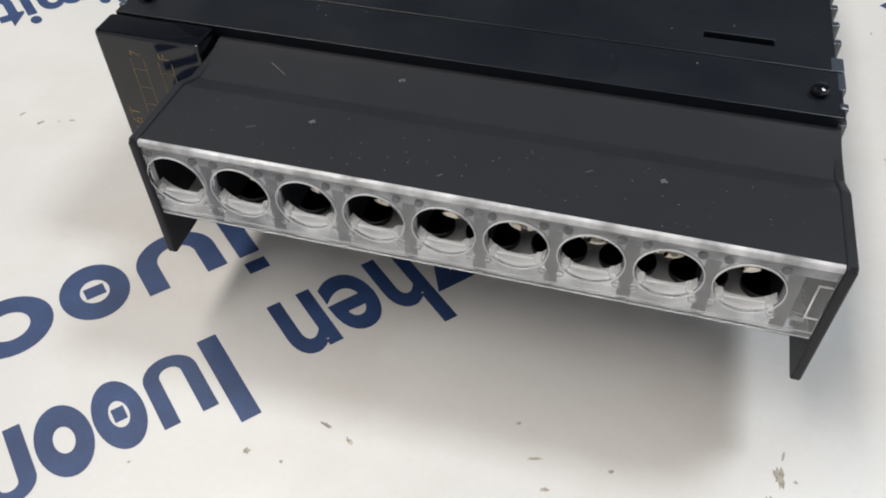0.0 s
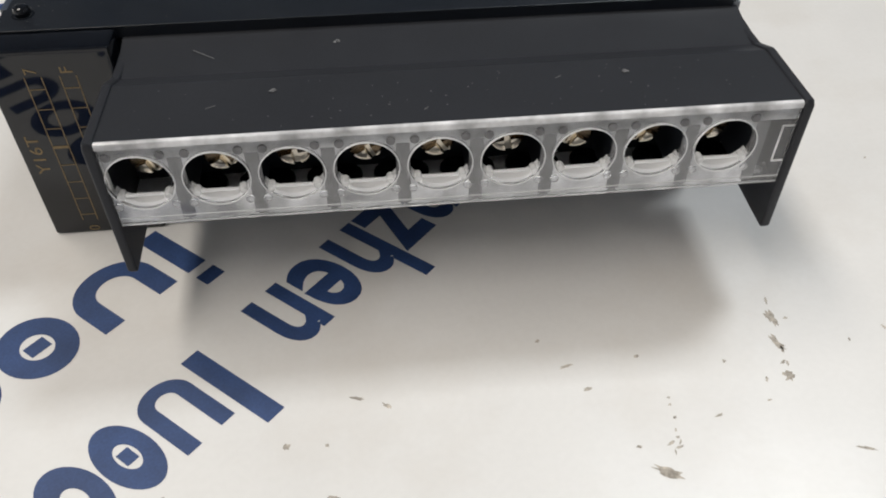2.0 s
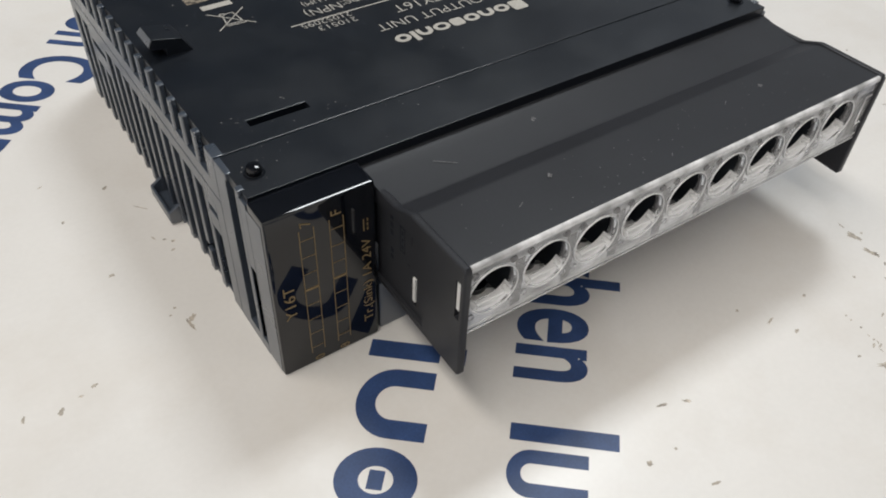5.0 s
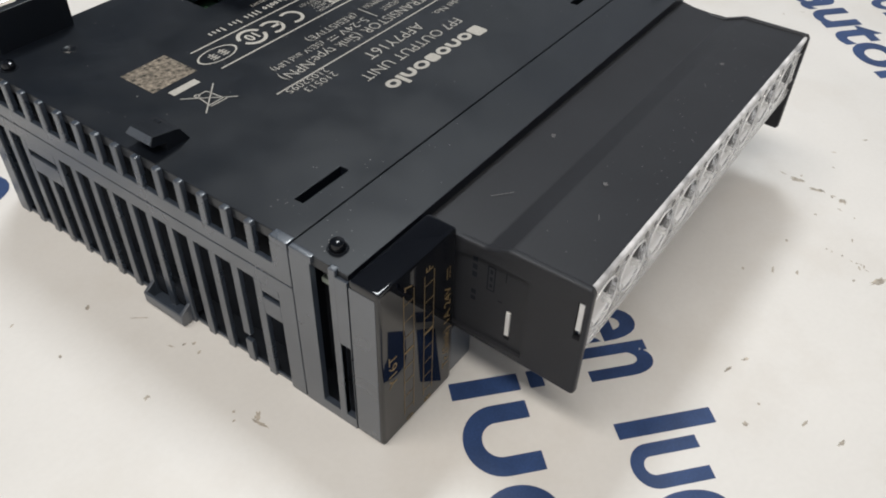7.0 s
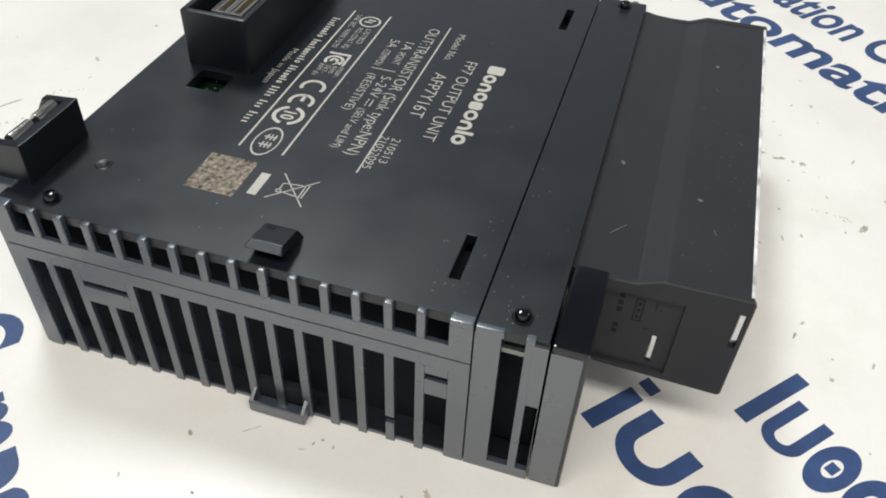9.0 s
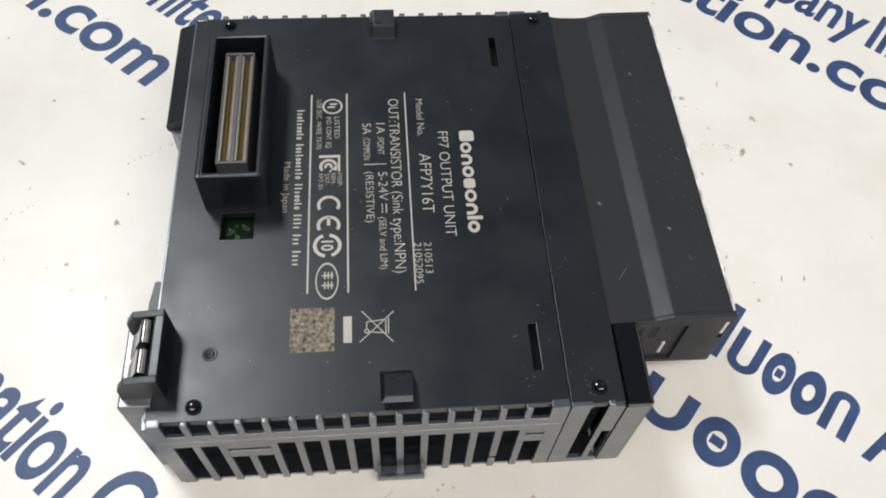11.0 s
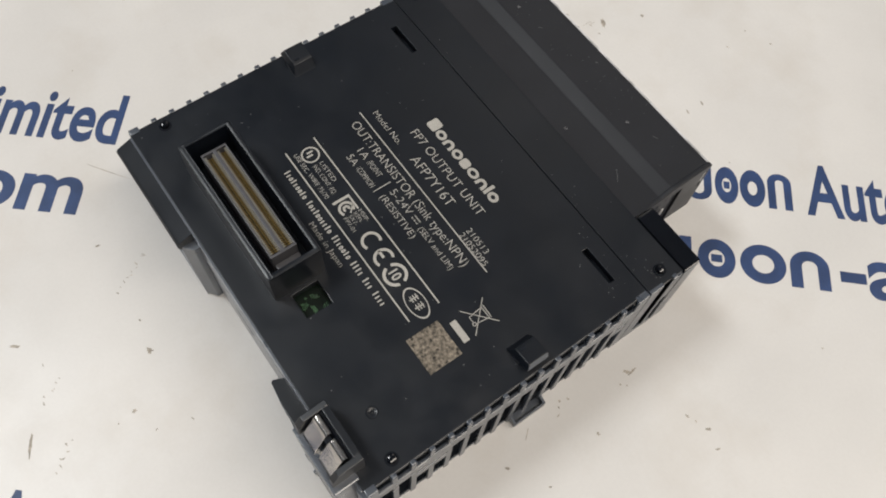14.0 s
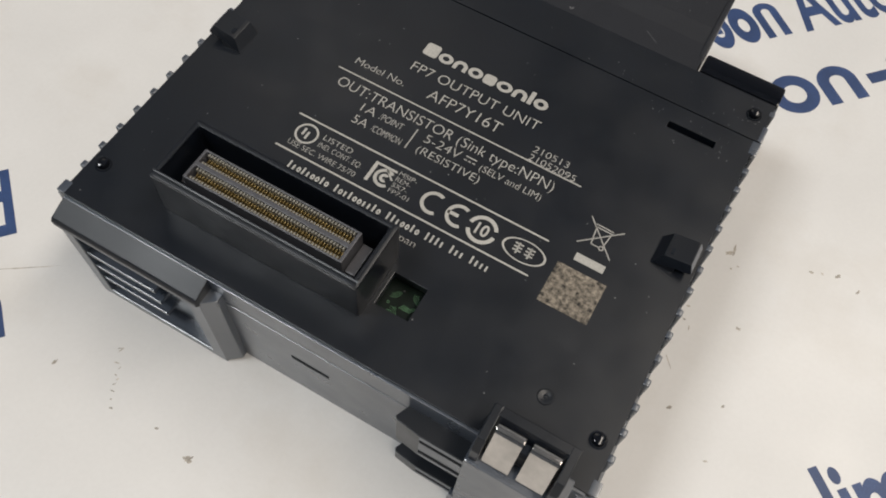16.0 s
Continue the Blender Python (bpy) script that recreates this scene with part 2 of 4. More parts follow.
def ring(bm, c, r0, r1, at, seg=28, a0=0.0, a1=360.0):
    """A flat ring, or an arc of one, in a print plane; at maps (u, v) to the world."""
    n = max(3, int(seg * abs(a1 - a0) / 360))
    vs = []
    for k in range(n + 1):
        a = radians(a0 + (a1 - a0) * k / n)
        vs.append([bm.verts.new(at(c[0] + r * math.cos(a), c[1] + r * math.sin(a))) for r in (r0, r1)])
    for p, q in zip(vs, vs[1:]):
        bm.faces.new((p[0], p[1], q[1], q[0]))


def stroke(bm, p, q, wide, at):
    p, q = Vector(p), Vector(q)
    d = (q - p).normalized()
    n = Vector((-d.y, d.x)) * wide / 2
    bm.faces.new([bm.verts.new(at(*w)) for w in (p - n, q - n, q + n, p + n)])


def rect(bm, u0, u1, v0, v1, at):
    bm.faces.new([bm.verts.new(at(*w)) for w in ((u0, v0), (u1, v0), (u1, v1), (u0, v1))])


def blob(bm, u0, u1, v0, v1, at, r=0.3, seg=5):
    """A plain bar with rounded corners; r is the share of the short side."""
    rad = r * min(u1 - u0, v1 - v0)
    pts = []
    for cu, cv, a in ((u1 - rad, v0 + rad, -90), (u1 - rad, v1 - rad, 0), (u0 + rad, v1 - rad, 90), (u0 + rad, v0 + rad, 180)):
        for k in range(seg + 1):
            t = radians(a + 90 * k / seg)
            pts.append((cu + rad * math.cos(t), cv + rad * math.sin(t)))
    bm.faces.new([bm.verts.new(at(*p)) for p in pts])


def lettering(bm, words, u0, u1, v0, v1, at, weight=0.0):
    """Words from the built-in font, fitted into a box of a print plane: capitals stand from v0 to v1."""
    data = bpy.data.curves.new("words", "FONT")
    data.body, data.size, data.offset, data.resolution_u = words, 1.0, weight, 6
    ob = new("words", data)
    bpy.context.view_layer.update()
    me = bpy.data.meshes.new_from_object(ob.evaluated_get(bpy.context.evaluated_depsgraph_get()))
    bpy.data.objects.remove(ob)
    bpy.data.curves.remove(data)
    xs = [v.co.x for v in me.vertices]
    lo, hi = min(xs), max(xs)
    base, cap = 0.0, CAP_HEIGHT
    vs = [bm.verts.new(at(u0 + (v.co.x - lo) / (hi - lo) * (u1 - u0), v0 + (v.co.y - base) / (cap - base) * (v1 - v0))) for v in me.vertices]
    for f in me.polygons:
        try:
            bm.faces.new([vs[i] for i in f.vertices])
        except ValueError:
            pass
    bpy.data.meshes.remove(me)


def cap_height():
    data = bpy.data.curves.new("words", "FONT")
    data.body = "H"
    ob = new("words", data)
    bpy.context.view_layer.update()
    me = bpy.data.meshes.new_from_object(ob.evaluated_get(bpy.context.evaluated_depsgraph_get()))
    bpy.data.objects.remove(ob)
    top = max(v.co.y for v in me.vertices)
    bpy.data.meshes.remove(me)
    return top


CAP_HEIGHT = cap_height()


def flat_mesh(name, bm, mat, parent, label=""):
    return part(name, bm, mat, parent, label)


# ---- the room ----
# Unseen shell, added; its darker and paler walls shape what the plastic mirrors.
def room():
    tagged(part("floor", boxes((-180, 180, -180, 260, -80, -75)), FLOORM, None), "grey floor of the room", "floor", kind="structure")
    tagged(part("ceiling", boxes((-180, 180, -180, 260, 200, 205)), CEIL, None), "unseen ceiling, toned for the light it sends back", "ceiling", kind="structure")
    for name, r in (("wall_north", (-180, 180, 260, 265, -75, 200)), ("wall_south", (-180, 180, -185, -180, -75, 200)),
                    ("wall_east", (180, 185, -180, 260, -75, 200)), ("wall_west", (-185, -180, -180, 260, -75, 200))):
        tagged(part(name, boxes(r), {"wall_east": SHADE, "wall_south": SHADE, "wall_north": NORTHW}.get(name, WALL), None), "unseen plain wall, toned for the light it sends back", "wall", kind="structure")


room()

# ---- the board that the module lies on ----
table = tagged(part("table_top", boxes((-60, 75, -60, 70, -2.5, 0.0), bevel=0.2), TABLE, None), "white laminated table top printed with blue words, scuffed", "table top", kind="structure")
for x in (-55, 70):
    for y in (-55, 65):
        part("table_leg", boxes((x - 2.5, x + 2.5, y - 2.5, y + 2.5, -75, -2.45), bevel=0.3), FLOORM, table, "grey square table leg")
DIRECTION, RISE = Vector((-0.6561, -0.7554, 0)), Vector((0.7554, -0.6561, 0))


def on_table(s, u):
    return DIRECTION * s + RISE * u + Vector((0, 0, 0.003))


def bracket(bm, c0, c1, v0, v1, thick, at, up):
    """Two bars joined by half a ring, at their feet or (up) at their heads."""
    mid, half = (c0 + c1) / 2, (c1 - c0) / 2
    joint = v1 - half * 0.9 if up else v0 + half * 0.9
    lo, hi = (v0, joint) if up else (joint, v1)
    blob(bm, c0, c0 + thick, lo, hi, at, 0.02)
    blob(bm, c1 - thick, c1, lo, hi, at, 0.02)
    ring(bm, (0, 0), 1 - thick / half, 1.0, lambda u, v: at(mid + u * half, joint + v * half * 0.9), 36, *((0, 180) if up else (180, 360)))


def oval(bm, c0, c1, v0, v1, thick, at):
    ring(bm, (0, 0), 1 - thick / ((c1 - c0) / 2), 1.0, lambda u, v: at((c0 + c1) / 2 + u * (c1 - c0) / 2, (v0 + v1) / 2 + v * (v1 - v0) / 2), 32)


def plain_word(bm, cells, low, high, thick, at):
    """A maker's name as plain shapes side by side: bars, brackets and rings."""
    bar, first, barred, round_one, last = cells
    blob(bm, *bar, 0.0, high, at, 0.05)
    bracket(bm, *first, 0.0, low, thick, at, False)
    oval(bm, *barred, -0.02, low + 0.02, thick * 0.92, at)
    blob(bm, barred[0] + thick * 1.12, barred[1] - thick * 1.12, low * 0.40, low * 0.60, at, 0.05)
    oval(bm, *round_one, -0.02, low + 0.02, thick * 1.02, at)
    bracket(bm, *last, 0.0, low, thick, at, True)


def banner(base, shift, words, base2=0.0, words2=(), slope=0.0):
    """One row of the print: a line of condensed words, and a broader line under it."""
    for low, lines, cap, weight in ((base, words, 1.40, 0.022), (base2, words2, 1.36, 0.024)):
        def at(s, u):
            return on_table(s + shift, low + u + slope * (s + shift))
        for text, s0, s1 in lines:
            bm = bmesh.new()
            if text:
                lettering(bm, text, s0, s1, 0.0, cap, at, weight)
            elif cap > 1.38:
                plain_word(bm, ((0.38, 0.64), (0.76, 1.44), (1.52, 2.12), (2.15, 2.80), (2.86, 3.47)), 1.03, 1.42, 0.20, at)
            else:
                plain_word(bm, ((-0.74, -0.44), (-0.26, 0.86), (1.0, 1.92), (2.03, 3.15), (3.24, 4.20)), 1.0, 1.0, 0.29, at)
                blob(bm, -0.74, -0.44, 1.14, 1.36, at, 0.08)
            flat_mesh("printed_word", bm, INK, table, "blue printed word")


FULL = [("Shenzhen", -5.88, -0.36), ("", 0, 0), ("Automation", 3.82, 10.06), ("Company", 10.45, 15.9), ("limited", 16.1, 19.75)]
WEB = [("", 0, 0), ("-automation.com", 4.45, 19.33)]
banner(3.06, 0.0, FULL, 0.98, WEB, slope=-0.03)
banner(2.93, -33.3, FULL[3:], 0.90, WEB[1:])
banner(13.85, -16.5, FULL, 12.0, WEB, slope=-0.06)
banner(-7.28, -17.6, FULL[1:], slope=-0.025)

# scuffs, chips and dirt on the board: (x, y, length, width, turn)
MARKS = [(9.12, -2.49, 0.34, 0.14, 100), (9.04, -2.90, 0.42, 0.15, 115), (8.99, -3.38, 0.20, 0.17, 60), (9.17, -2.20, 0.18, 0.04, 80), (9.30, -2.52, 0.07, 0.05, 0),
         (7.20, -4.46, 0.46, 0.16, -25), (7.28, -2.92, 0.08, 0.07, 0), (6.15, -2.57, 0.09, 0.06, 10), (6.42, -2.98, 0.22, 0.05, 15), (6.60, -3.32, 0.14, 0.06, 20),
         (3.94, -3.18, 0.22, 0.06, 165), (4.28, -3.32, 0.15, 0.07, 140), (3.16, -3.74, 0.12, 0.11, 30), (6.98, -4.13, 0.08, 0.06, 0), (7.98, -3.83, 0.16, 0.04, 20),
         (9.94, -2.93, 0.08, 0.04, 80), (9.44, -4.40, 0.28, 0.05, -20), (-0.82, 1.55, 0.38, 0.07, 100), (-0.76, 1.64, 0.20, 0.10, 40), (-2.30, 1.20, 0.12, 0.09, 20),
         (-2.78, 1.02, 0.20, 0.10, 50), (-2.50, 1.12, 0.09, 0.06, 0), (-3.22, 1.15, 0.18, 0.06, 70), (-1.00, 1.84, 0.07, 0.05, 0), (-0.47, 3.13, 0.08, 0.06, 30),
         (-0.40, 3.32, 0.08, 0.07, 0), (-0.50, 3.42, 0.07, 0.05, 0), (-0.64, 3.54, 0.15, 0.04, 110), (-0.56, 4.36, 0.36, 0.03, 130), (-1.73, 4.64, 0.10, 0.06, 60),
         (-1.80, 5.72, 0.12, 0.04, 20), (-0.90, 5.15, 0.16, 0.08, 40), (-1.45, 3.08, 0.14, 0.08, 10), (5.77, 10.11, 0.21, 0.19, 40), (6.53, 9.96, 0.10, 0.06, 20),
         (4.73, 10.99, 0.14, 0.11, 80), (5.30, 13.10, 0.62, 0.10, 150), (10.5, 8.85, 1.70, 0.03, 35), (7.54, 12.50, 0.30, 0.10, 60), (8.25, -5.00, 0.26, 0.20, 30),
         (6.80, -5.55, 0.16, 0.11, 10), (9.42, 12.10, 0.12, 0.09, 0), (3.65, -4.90, 0.22, 0.07, 160), (3.68, -4.40, 0.20, 0.05, 165), (4.10, 10.79, 0.10, 0.03, 120),
         (11.4, -3.60, 0.20, 0.12, 30), (0.70, -3.85, 0.30, 0.14, 40)]
chain = random.Random(8)
# broken chains of small nicks: (from x, y, to x, y, count)
for x0, y0, x1, y1, n in ((7.52, -3.60, 7.40, -4.30, 8), (7.96, 9.12, 7.42, 10.08, 10), (4.95, 12.4, 4.45, 12.9, 7), (6.3, 12.0, 6.0, 12.5, 6), (9.05, -3.05, 9.0, -3.25, 3)):
    for k in range(n):
        f = k / (n - 1)
        MARKS.append((x0 + (x1 - x0) * f + chain.uniform(-0.05, 0.05), y0 + (y1 - y0) * f + chain.uniform(-0.07, 0.07), chain.uniform(0.04, 0.16), chain.uniform(0.02, 0.05), chain.uniform(0, 90)))
spots = random.Random(21)
for k in range(90):
    x, y = spots.uniform(-9, 17), spots.uniform(-9, 19)
    if -0.5 < x < 9.6 and -2.3 < y < 8.9:
        continue
    MARKS.append((x, y, spots.uniform(0.05, 0.16), spots.uniform(0.03, 0.07), spots.uniform(0, 180)))
for x, y, long, wide, turn in MARKS:
    bm = bmesh.new()
    rnd = random.Random(int(x * 100 + y * 10))
    n = 18
    ca, sa = math.cos(radians(turn)), math.sin(radians(turn))
    pts = []
    for k in range(n):
        a = 2 * math.pi * k / n
        f = rnd.uniform(0.4, 1.0)
        px, py = math.cos(a) * long / 2 * f, math.sin(a) * wide / 2 * f
        pts.append(bm.verts.new((x + px * ca - py * sa, y + px * sa + py * ca, 0.002)))
    bm.faces.new(pts)
    flat_mesh("scuff_mark", bm, WORN, table, "worn grey-brown scuff")

# ---- the output module ----
module = new("output_module")
module.location = Vector((4.5, 3.5, 0)) * CM
tagged(module, "black plastic controller output module lying on printed white table", "controller module")

TOP = 2.83
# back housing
# Near-black core, so the vent slots read as shaded depth.
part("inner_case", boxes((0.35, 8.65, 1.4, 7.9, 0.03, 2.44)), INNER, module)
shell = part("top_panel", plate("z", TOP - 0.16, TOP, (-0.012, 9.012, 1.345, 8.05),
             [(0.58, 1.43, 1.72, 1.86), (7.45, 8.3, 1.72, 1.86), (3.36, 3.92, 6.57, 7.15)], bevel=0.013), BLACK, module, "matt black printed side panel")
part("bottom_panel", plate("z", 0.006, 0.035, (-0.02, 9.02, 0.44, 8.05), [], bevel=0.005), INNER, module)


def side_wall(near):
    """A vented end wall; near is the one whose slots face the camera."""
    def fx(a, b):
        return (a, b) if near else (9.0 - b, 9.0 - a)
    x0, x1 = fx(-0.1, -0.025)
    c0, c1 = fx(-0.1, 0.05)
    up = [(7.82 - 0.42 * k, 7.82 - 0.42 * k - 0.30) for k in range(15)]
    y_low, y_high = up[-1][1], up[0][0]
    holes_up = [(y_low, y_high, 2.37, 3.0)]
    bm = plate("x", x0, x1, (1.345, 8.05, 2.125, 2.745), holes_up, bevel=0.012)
    upper = part("upper_vent_wall", bm, SIDE, module, "vented upper edge in table-lit grey")
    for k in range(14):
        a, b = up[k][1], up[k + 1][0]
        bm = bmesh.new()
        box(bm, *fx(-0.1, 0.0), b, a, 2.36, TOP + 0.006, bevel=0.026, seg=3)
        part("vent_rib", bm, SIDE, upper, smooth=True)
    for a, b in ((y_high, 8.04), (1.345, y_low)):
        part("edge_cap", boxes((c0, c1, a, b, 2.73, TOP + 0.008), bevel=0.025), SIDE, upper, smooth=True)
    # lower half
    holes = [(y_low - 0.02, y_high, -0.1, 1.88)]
    lower = part("lower_vent_wall", plate("x", x0, x1, (1.345, 8.05, 0.0, 2.105), holes, bevel=0.012), SIDE, module, "vented lower edge in table-lit grey")
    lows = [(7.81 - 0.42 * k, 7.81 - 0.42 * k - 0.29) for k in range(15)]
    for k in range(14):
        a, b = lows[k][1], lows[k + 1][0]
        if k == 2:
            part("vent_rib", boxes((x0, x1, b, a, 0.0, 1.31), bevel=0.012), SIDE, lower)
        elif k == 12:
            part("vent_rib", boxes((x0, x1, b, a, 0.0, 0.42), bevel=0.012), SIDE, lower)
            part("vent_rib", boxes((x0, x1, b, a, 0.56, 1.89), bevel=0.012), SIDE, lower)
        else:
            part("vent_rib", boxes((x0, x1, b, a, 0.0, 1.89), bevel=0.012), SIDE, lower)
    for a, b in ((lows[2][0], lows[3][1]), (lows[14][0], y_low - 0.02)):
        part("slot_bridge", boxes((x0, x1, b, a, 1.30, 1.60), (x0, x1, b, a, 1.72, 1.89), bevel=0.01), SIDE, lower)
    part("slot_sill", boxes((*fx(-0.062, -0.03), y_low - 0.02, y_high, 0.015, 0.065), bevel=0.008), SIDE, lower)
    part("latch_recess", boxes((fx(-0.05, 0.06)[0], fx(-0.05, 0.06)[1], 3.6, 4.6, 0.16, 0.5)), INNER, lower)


side_wall(True)
side_wall(False)

# front strip of the housing
strip = part("front_strip", plate("z", TOP - 0.16, TOP, (-0.055, 9.055, 0.44, 1.325), [], bevel=0.008), BLACK, module, "glossy-worn black front strip")
part("strip_core", boxes((0.4, 8.6, 0.5, 1.3, 0.1, 2.6)), INNER, module)


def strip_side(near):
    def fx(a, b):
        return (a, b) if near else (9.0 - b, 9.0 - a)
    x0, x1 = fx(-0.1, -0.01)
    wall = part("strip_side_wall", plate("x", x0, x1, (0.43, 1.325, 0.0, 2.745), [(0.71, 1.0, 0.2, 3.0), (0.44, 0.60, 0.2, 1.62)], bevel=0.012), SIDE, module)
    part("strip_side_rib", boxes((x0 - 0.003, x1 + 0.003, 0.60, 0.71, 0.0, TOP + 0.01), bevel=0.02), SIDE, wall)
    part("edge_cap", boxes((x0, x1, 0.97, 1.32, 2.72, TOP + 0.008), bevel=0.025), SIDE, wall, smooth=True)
    part("board_edge", boxes((*fx(0.10, 0.16), 0.70, 1.02, 2.28, 2.36)), BOARDEDGE, wall, "pale edge of the circuit board")


strip_side(True)
strip_side(False)

# indicator panel
panel = part("indicator_panel", boxes((-0.1, 1.385, -0.04, 0.405, 0.0, TOP), bevel=0.055), GLOSS, module, "polished black indicator panel with gold print", smooth=True)
# Thin skin: the lit tone of the panel's side is put into its colour.
part("lit_panel_side", boxes((-0.106, -0.098, 0.022, 0.40, 0.062, TOP - 0.12), bevel=0.003), SIDE, module)
part("front_wall", boxes((1.44, 9.05, 0.30, 0.50, 0.0, 2.5), bevel=0.02), SIDE, module)
part("front_foot", boxes((1.44, 1.95, 0.02, 0.32, 0.0, 0.9), bevel=0.03), SIDE, module)


def on_panel(u, v):
    """u runs up the panel (z), v points away from its top text edge (towards -x)."""
    return Vector((v, -0.043, u))


def gold(fn):
    bm = bmesh.new()
    fn(bm)
    return flat_mesh("gold_print", bm, GOLD, panel)


def at_panel(u, v):
    return on_panel(u, -v)


def ladder(x0, x1):
    def make(bm):
        for x in (x0, x1):
            rect(bm, 0.24, 2.49, -x - 0.006, -x + 0.006, at_panel)
        for k in range(8):
            z = 0.34 + k * 0.283
            w = 0.020 if k == 4 else 0.006
            rect(bm, z - w, z + w, -x1, -x0, at_panel)
    gold(make)


ladder(0.33, 0.525)
ladder(0.735, 0.925)
for text, z0, z1, x0, x1 in (("Y16T", 1.06, 1.66, 0.185, 0.035), ("7", 2.53, 2.61, 0.49, 0.35), ("F", 2.53, 2.61, 0.90, 0.76), ("0", 0.05, 0.13, 0.51, 0.37), ("8", 0.05, 0.13, 0.90, 0.76),
                             ("Tr.(Sink) 1A 24V", 0.38, 1.94, 1.29, 1.16)):
    gold(lambda bm: lettering(bm, text, z0, z1, -x0, -x1, at_panel, 0.0))
gold(lambda bm: (rect(bm, 2.08, 2.28, -1.21, -1.195, at_panel), [rect(bm, 2.08 + 0.075 * k, 2.13 + 0.075 * k, -1.265, -1.25, at_panel) for k in range(3)]))

# printed side: reading runs towards -x, its upper side towards -y
def on_top(u, v):
    return Vector((-u, -v, TOP + 0.003))


def print_part(name, fn, mat=PRINT, label=""):
    bm = bmesh.new()
    fn(bm)
    return flat_mesh(name, bm, mat, shell, label)


def words(text, x0, x1, yc, h, weight=-0.013):
    print_part("printed_text", lambda bm: lettering(bm, text, -x0, -x1, -yc - h / 2, -yc + h / 2, on_top, weight))


def name_shapes():
    """The maker's name as plain bars, brackets and rings of its size."""
    def at(u, v):
        return on_top(u, v - 2.70)
    c, t = -5.72, 0.074
    for kind, wide in (("tall", 0.27), ("ring", 0.27), ("arch", 0.26), ("ring", 0.27), ("solid", 0.23), ("ring", 0.29), ("arch", 0.26), ("bar", 0.08), ("ring", 0.26)):
        print_part("printed_" + {"tall": "block", "solid": "block"}.get(kind, kind), {
            "tall": lambda bm: blob(bm, c, c + wide, 0.0, 0.285, at, 0.2),
            "ring": lambda bm: oval(bm, c, c + wide, -0.005, 0.215, t, at),
            "arch": lambda bm: bracket(bm, c, c + wide, 0.0, 0.21, t, at, True),
            "solid": lambda bm: blob(bm, c, c + wide, -0.005, 0.215, at, 0.3),
            "bar": lambda bm: blob(bm, c, c + wide, 0.0, 0.285, at, 0.1)}[kind])
        c += wide + 0.027


name_shapes()
words("FP7 OUTPUT UNIT", 5.71, 3.26, 3.02, 0.2)
words("Model No.", 6.58, 5.62, 3.44, 0.14)
words("AFP7Y16T", 5.17, 3.79, 3.40, 0.22)
words("OUT:TRANSISTOR (Sink type:NPN)", 6.60, 2.53, 3.96, 0.2)
words("1A", 5.97, 5.70, 4.23, 0.17)
words("/POINT", 5.62, 5.18, 4.24, 0.13)
words("5A", 5.97, 5.70, 4.50, 0.17)
words("/COMMON", 5.62, 5.06, 4.51, 0.13)
words("5-24V", 4.76, 4.10, 4.22, 0.17)
words("(SELV and LIM)", 3.72, 2.62, 4.25, 0.13)
words("(RESISTIVE)", 4.77, 3.62, 4.47, 0.15)
words("210513", 3.14, 2.50, 3.46, 0.13)
words("21052095", 3.14, 2.30, 3.64, 0.13)
words("Made in Japan", 5.06, 3.90, 6.01, 0.12)
words("10", 3.25, 3.04, 5.25, 0.2, 0.02)
print_part("current_mark", lambda bm: (rect(bm, -4.02, -3.82, -4.185, -4.165, on_top), [rect(bm, -4.02 + 0.075 * k, -3.97 + 0.075 * k, -4.26, -4.24, on_top) for k in range(3)]))
print_part("rule_line", lambda bm: rect(bm, -6.76, -2.16, -3.735, -3.71, on_top))
print_part("rule_line", lambda bm: rect(bm, -6.77, -2.17, -4.90, -4.87, on_top))
print_part("rule_line", lambda bm: rect(bm, -6.76, -2.18, -5.60, -5.57, on_top))
print_part("rule_line", lambda bm: rect(bm, -4.96, -4.94, -4.57, -4.14, on_top))
# certification marks as plain shapes
print_part("round_mark", lambda bm: (ring(bm, (-6.44, -5.17), 0.165, 0.20, on_top), rect(bm, -6.52, -6.48, -5.22, -5.08, on_top), rect(bm, -6.44, -6.40, -5.27, -5.12, on_top)))
words("LISTED", 6.16, 5.62, 5.08, 0.10)
words("IND. CONT. EQ.", 6.16, 5.36, 5.24, 0.10)
words("USE SEC. WIRE 75/70", 6.62, 5.36, 5.43, 0.10)
print_part("square_mark", lambda bm: (rect(bm, -5.20, -5.14, -5.42, -5.02, on_top), rect(bm, -5.14, -4.80, -5.06, -5.02, on_top), ring(bm, (-4.93, -5.24), 0.12, 0.175, on_top, a0=50, a1=310),
                                       ring(bm, (-4.93, -5.24), 0.03, 0.08, on_top, a0=50, a1=310), stroke(bm, (-4.98, -5.06), (-4.80, -5.22), 0.03, on_top)))
for k, (text, w) in enumerate((("MSIP-", 0.32), ("REM-", 0.26), ("SX7-", 0.26), ("FP7-01", 0.36))):
    words(text, 4.76, 4.76 - w, 5.03 + 0.118 * k, 0.085)
print_part("arc_mark", lambda bm: ring(bm, (-4.03, -5.23), 0.155, 0.215, on_top, a0=60, a1=300))
print_part("arc_mark", lambda bm: (ring(bm, (-3.58, -5.23), 0.155, 0.215, on_top, a0=60, a1=300), rect(bm, -3.77, -3.58, -5.26, -5.20, on_top)))
print_part("ring_mark", lambda bm: (ring(bm, (-3.15, -5.25), 0.19, 0.255, on_top, a0=20, a1=170), ring(bm, (-3.15, -5.25), 0.19, 0.255, on_top, a0=200, a1=350)))
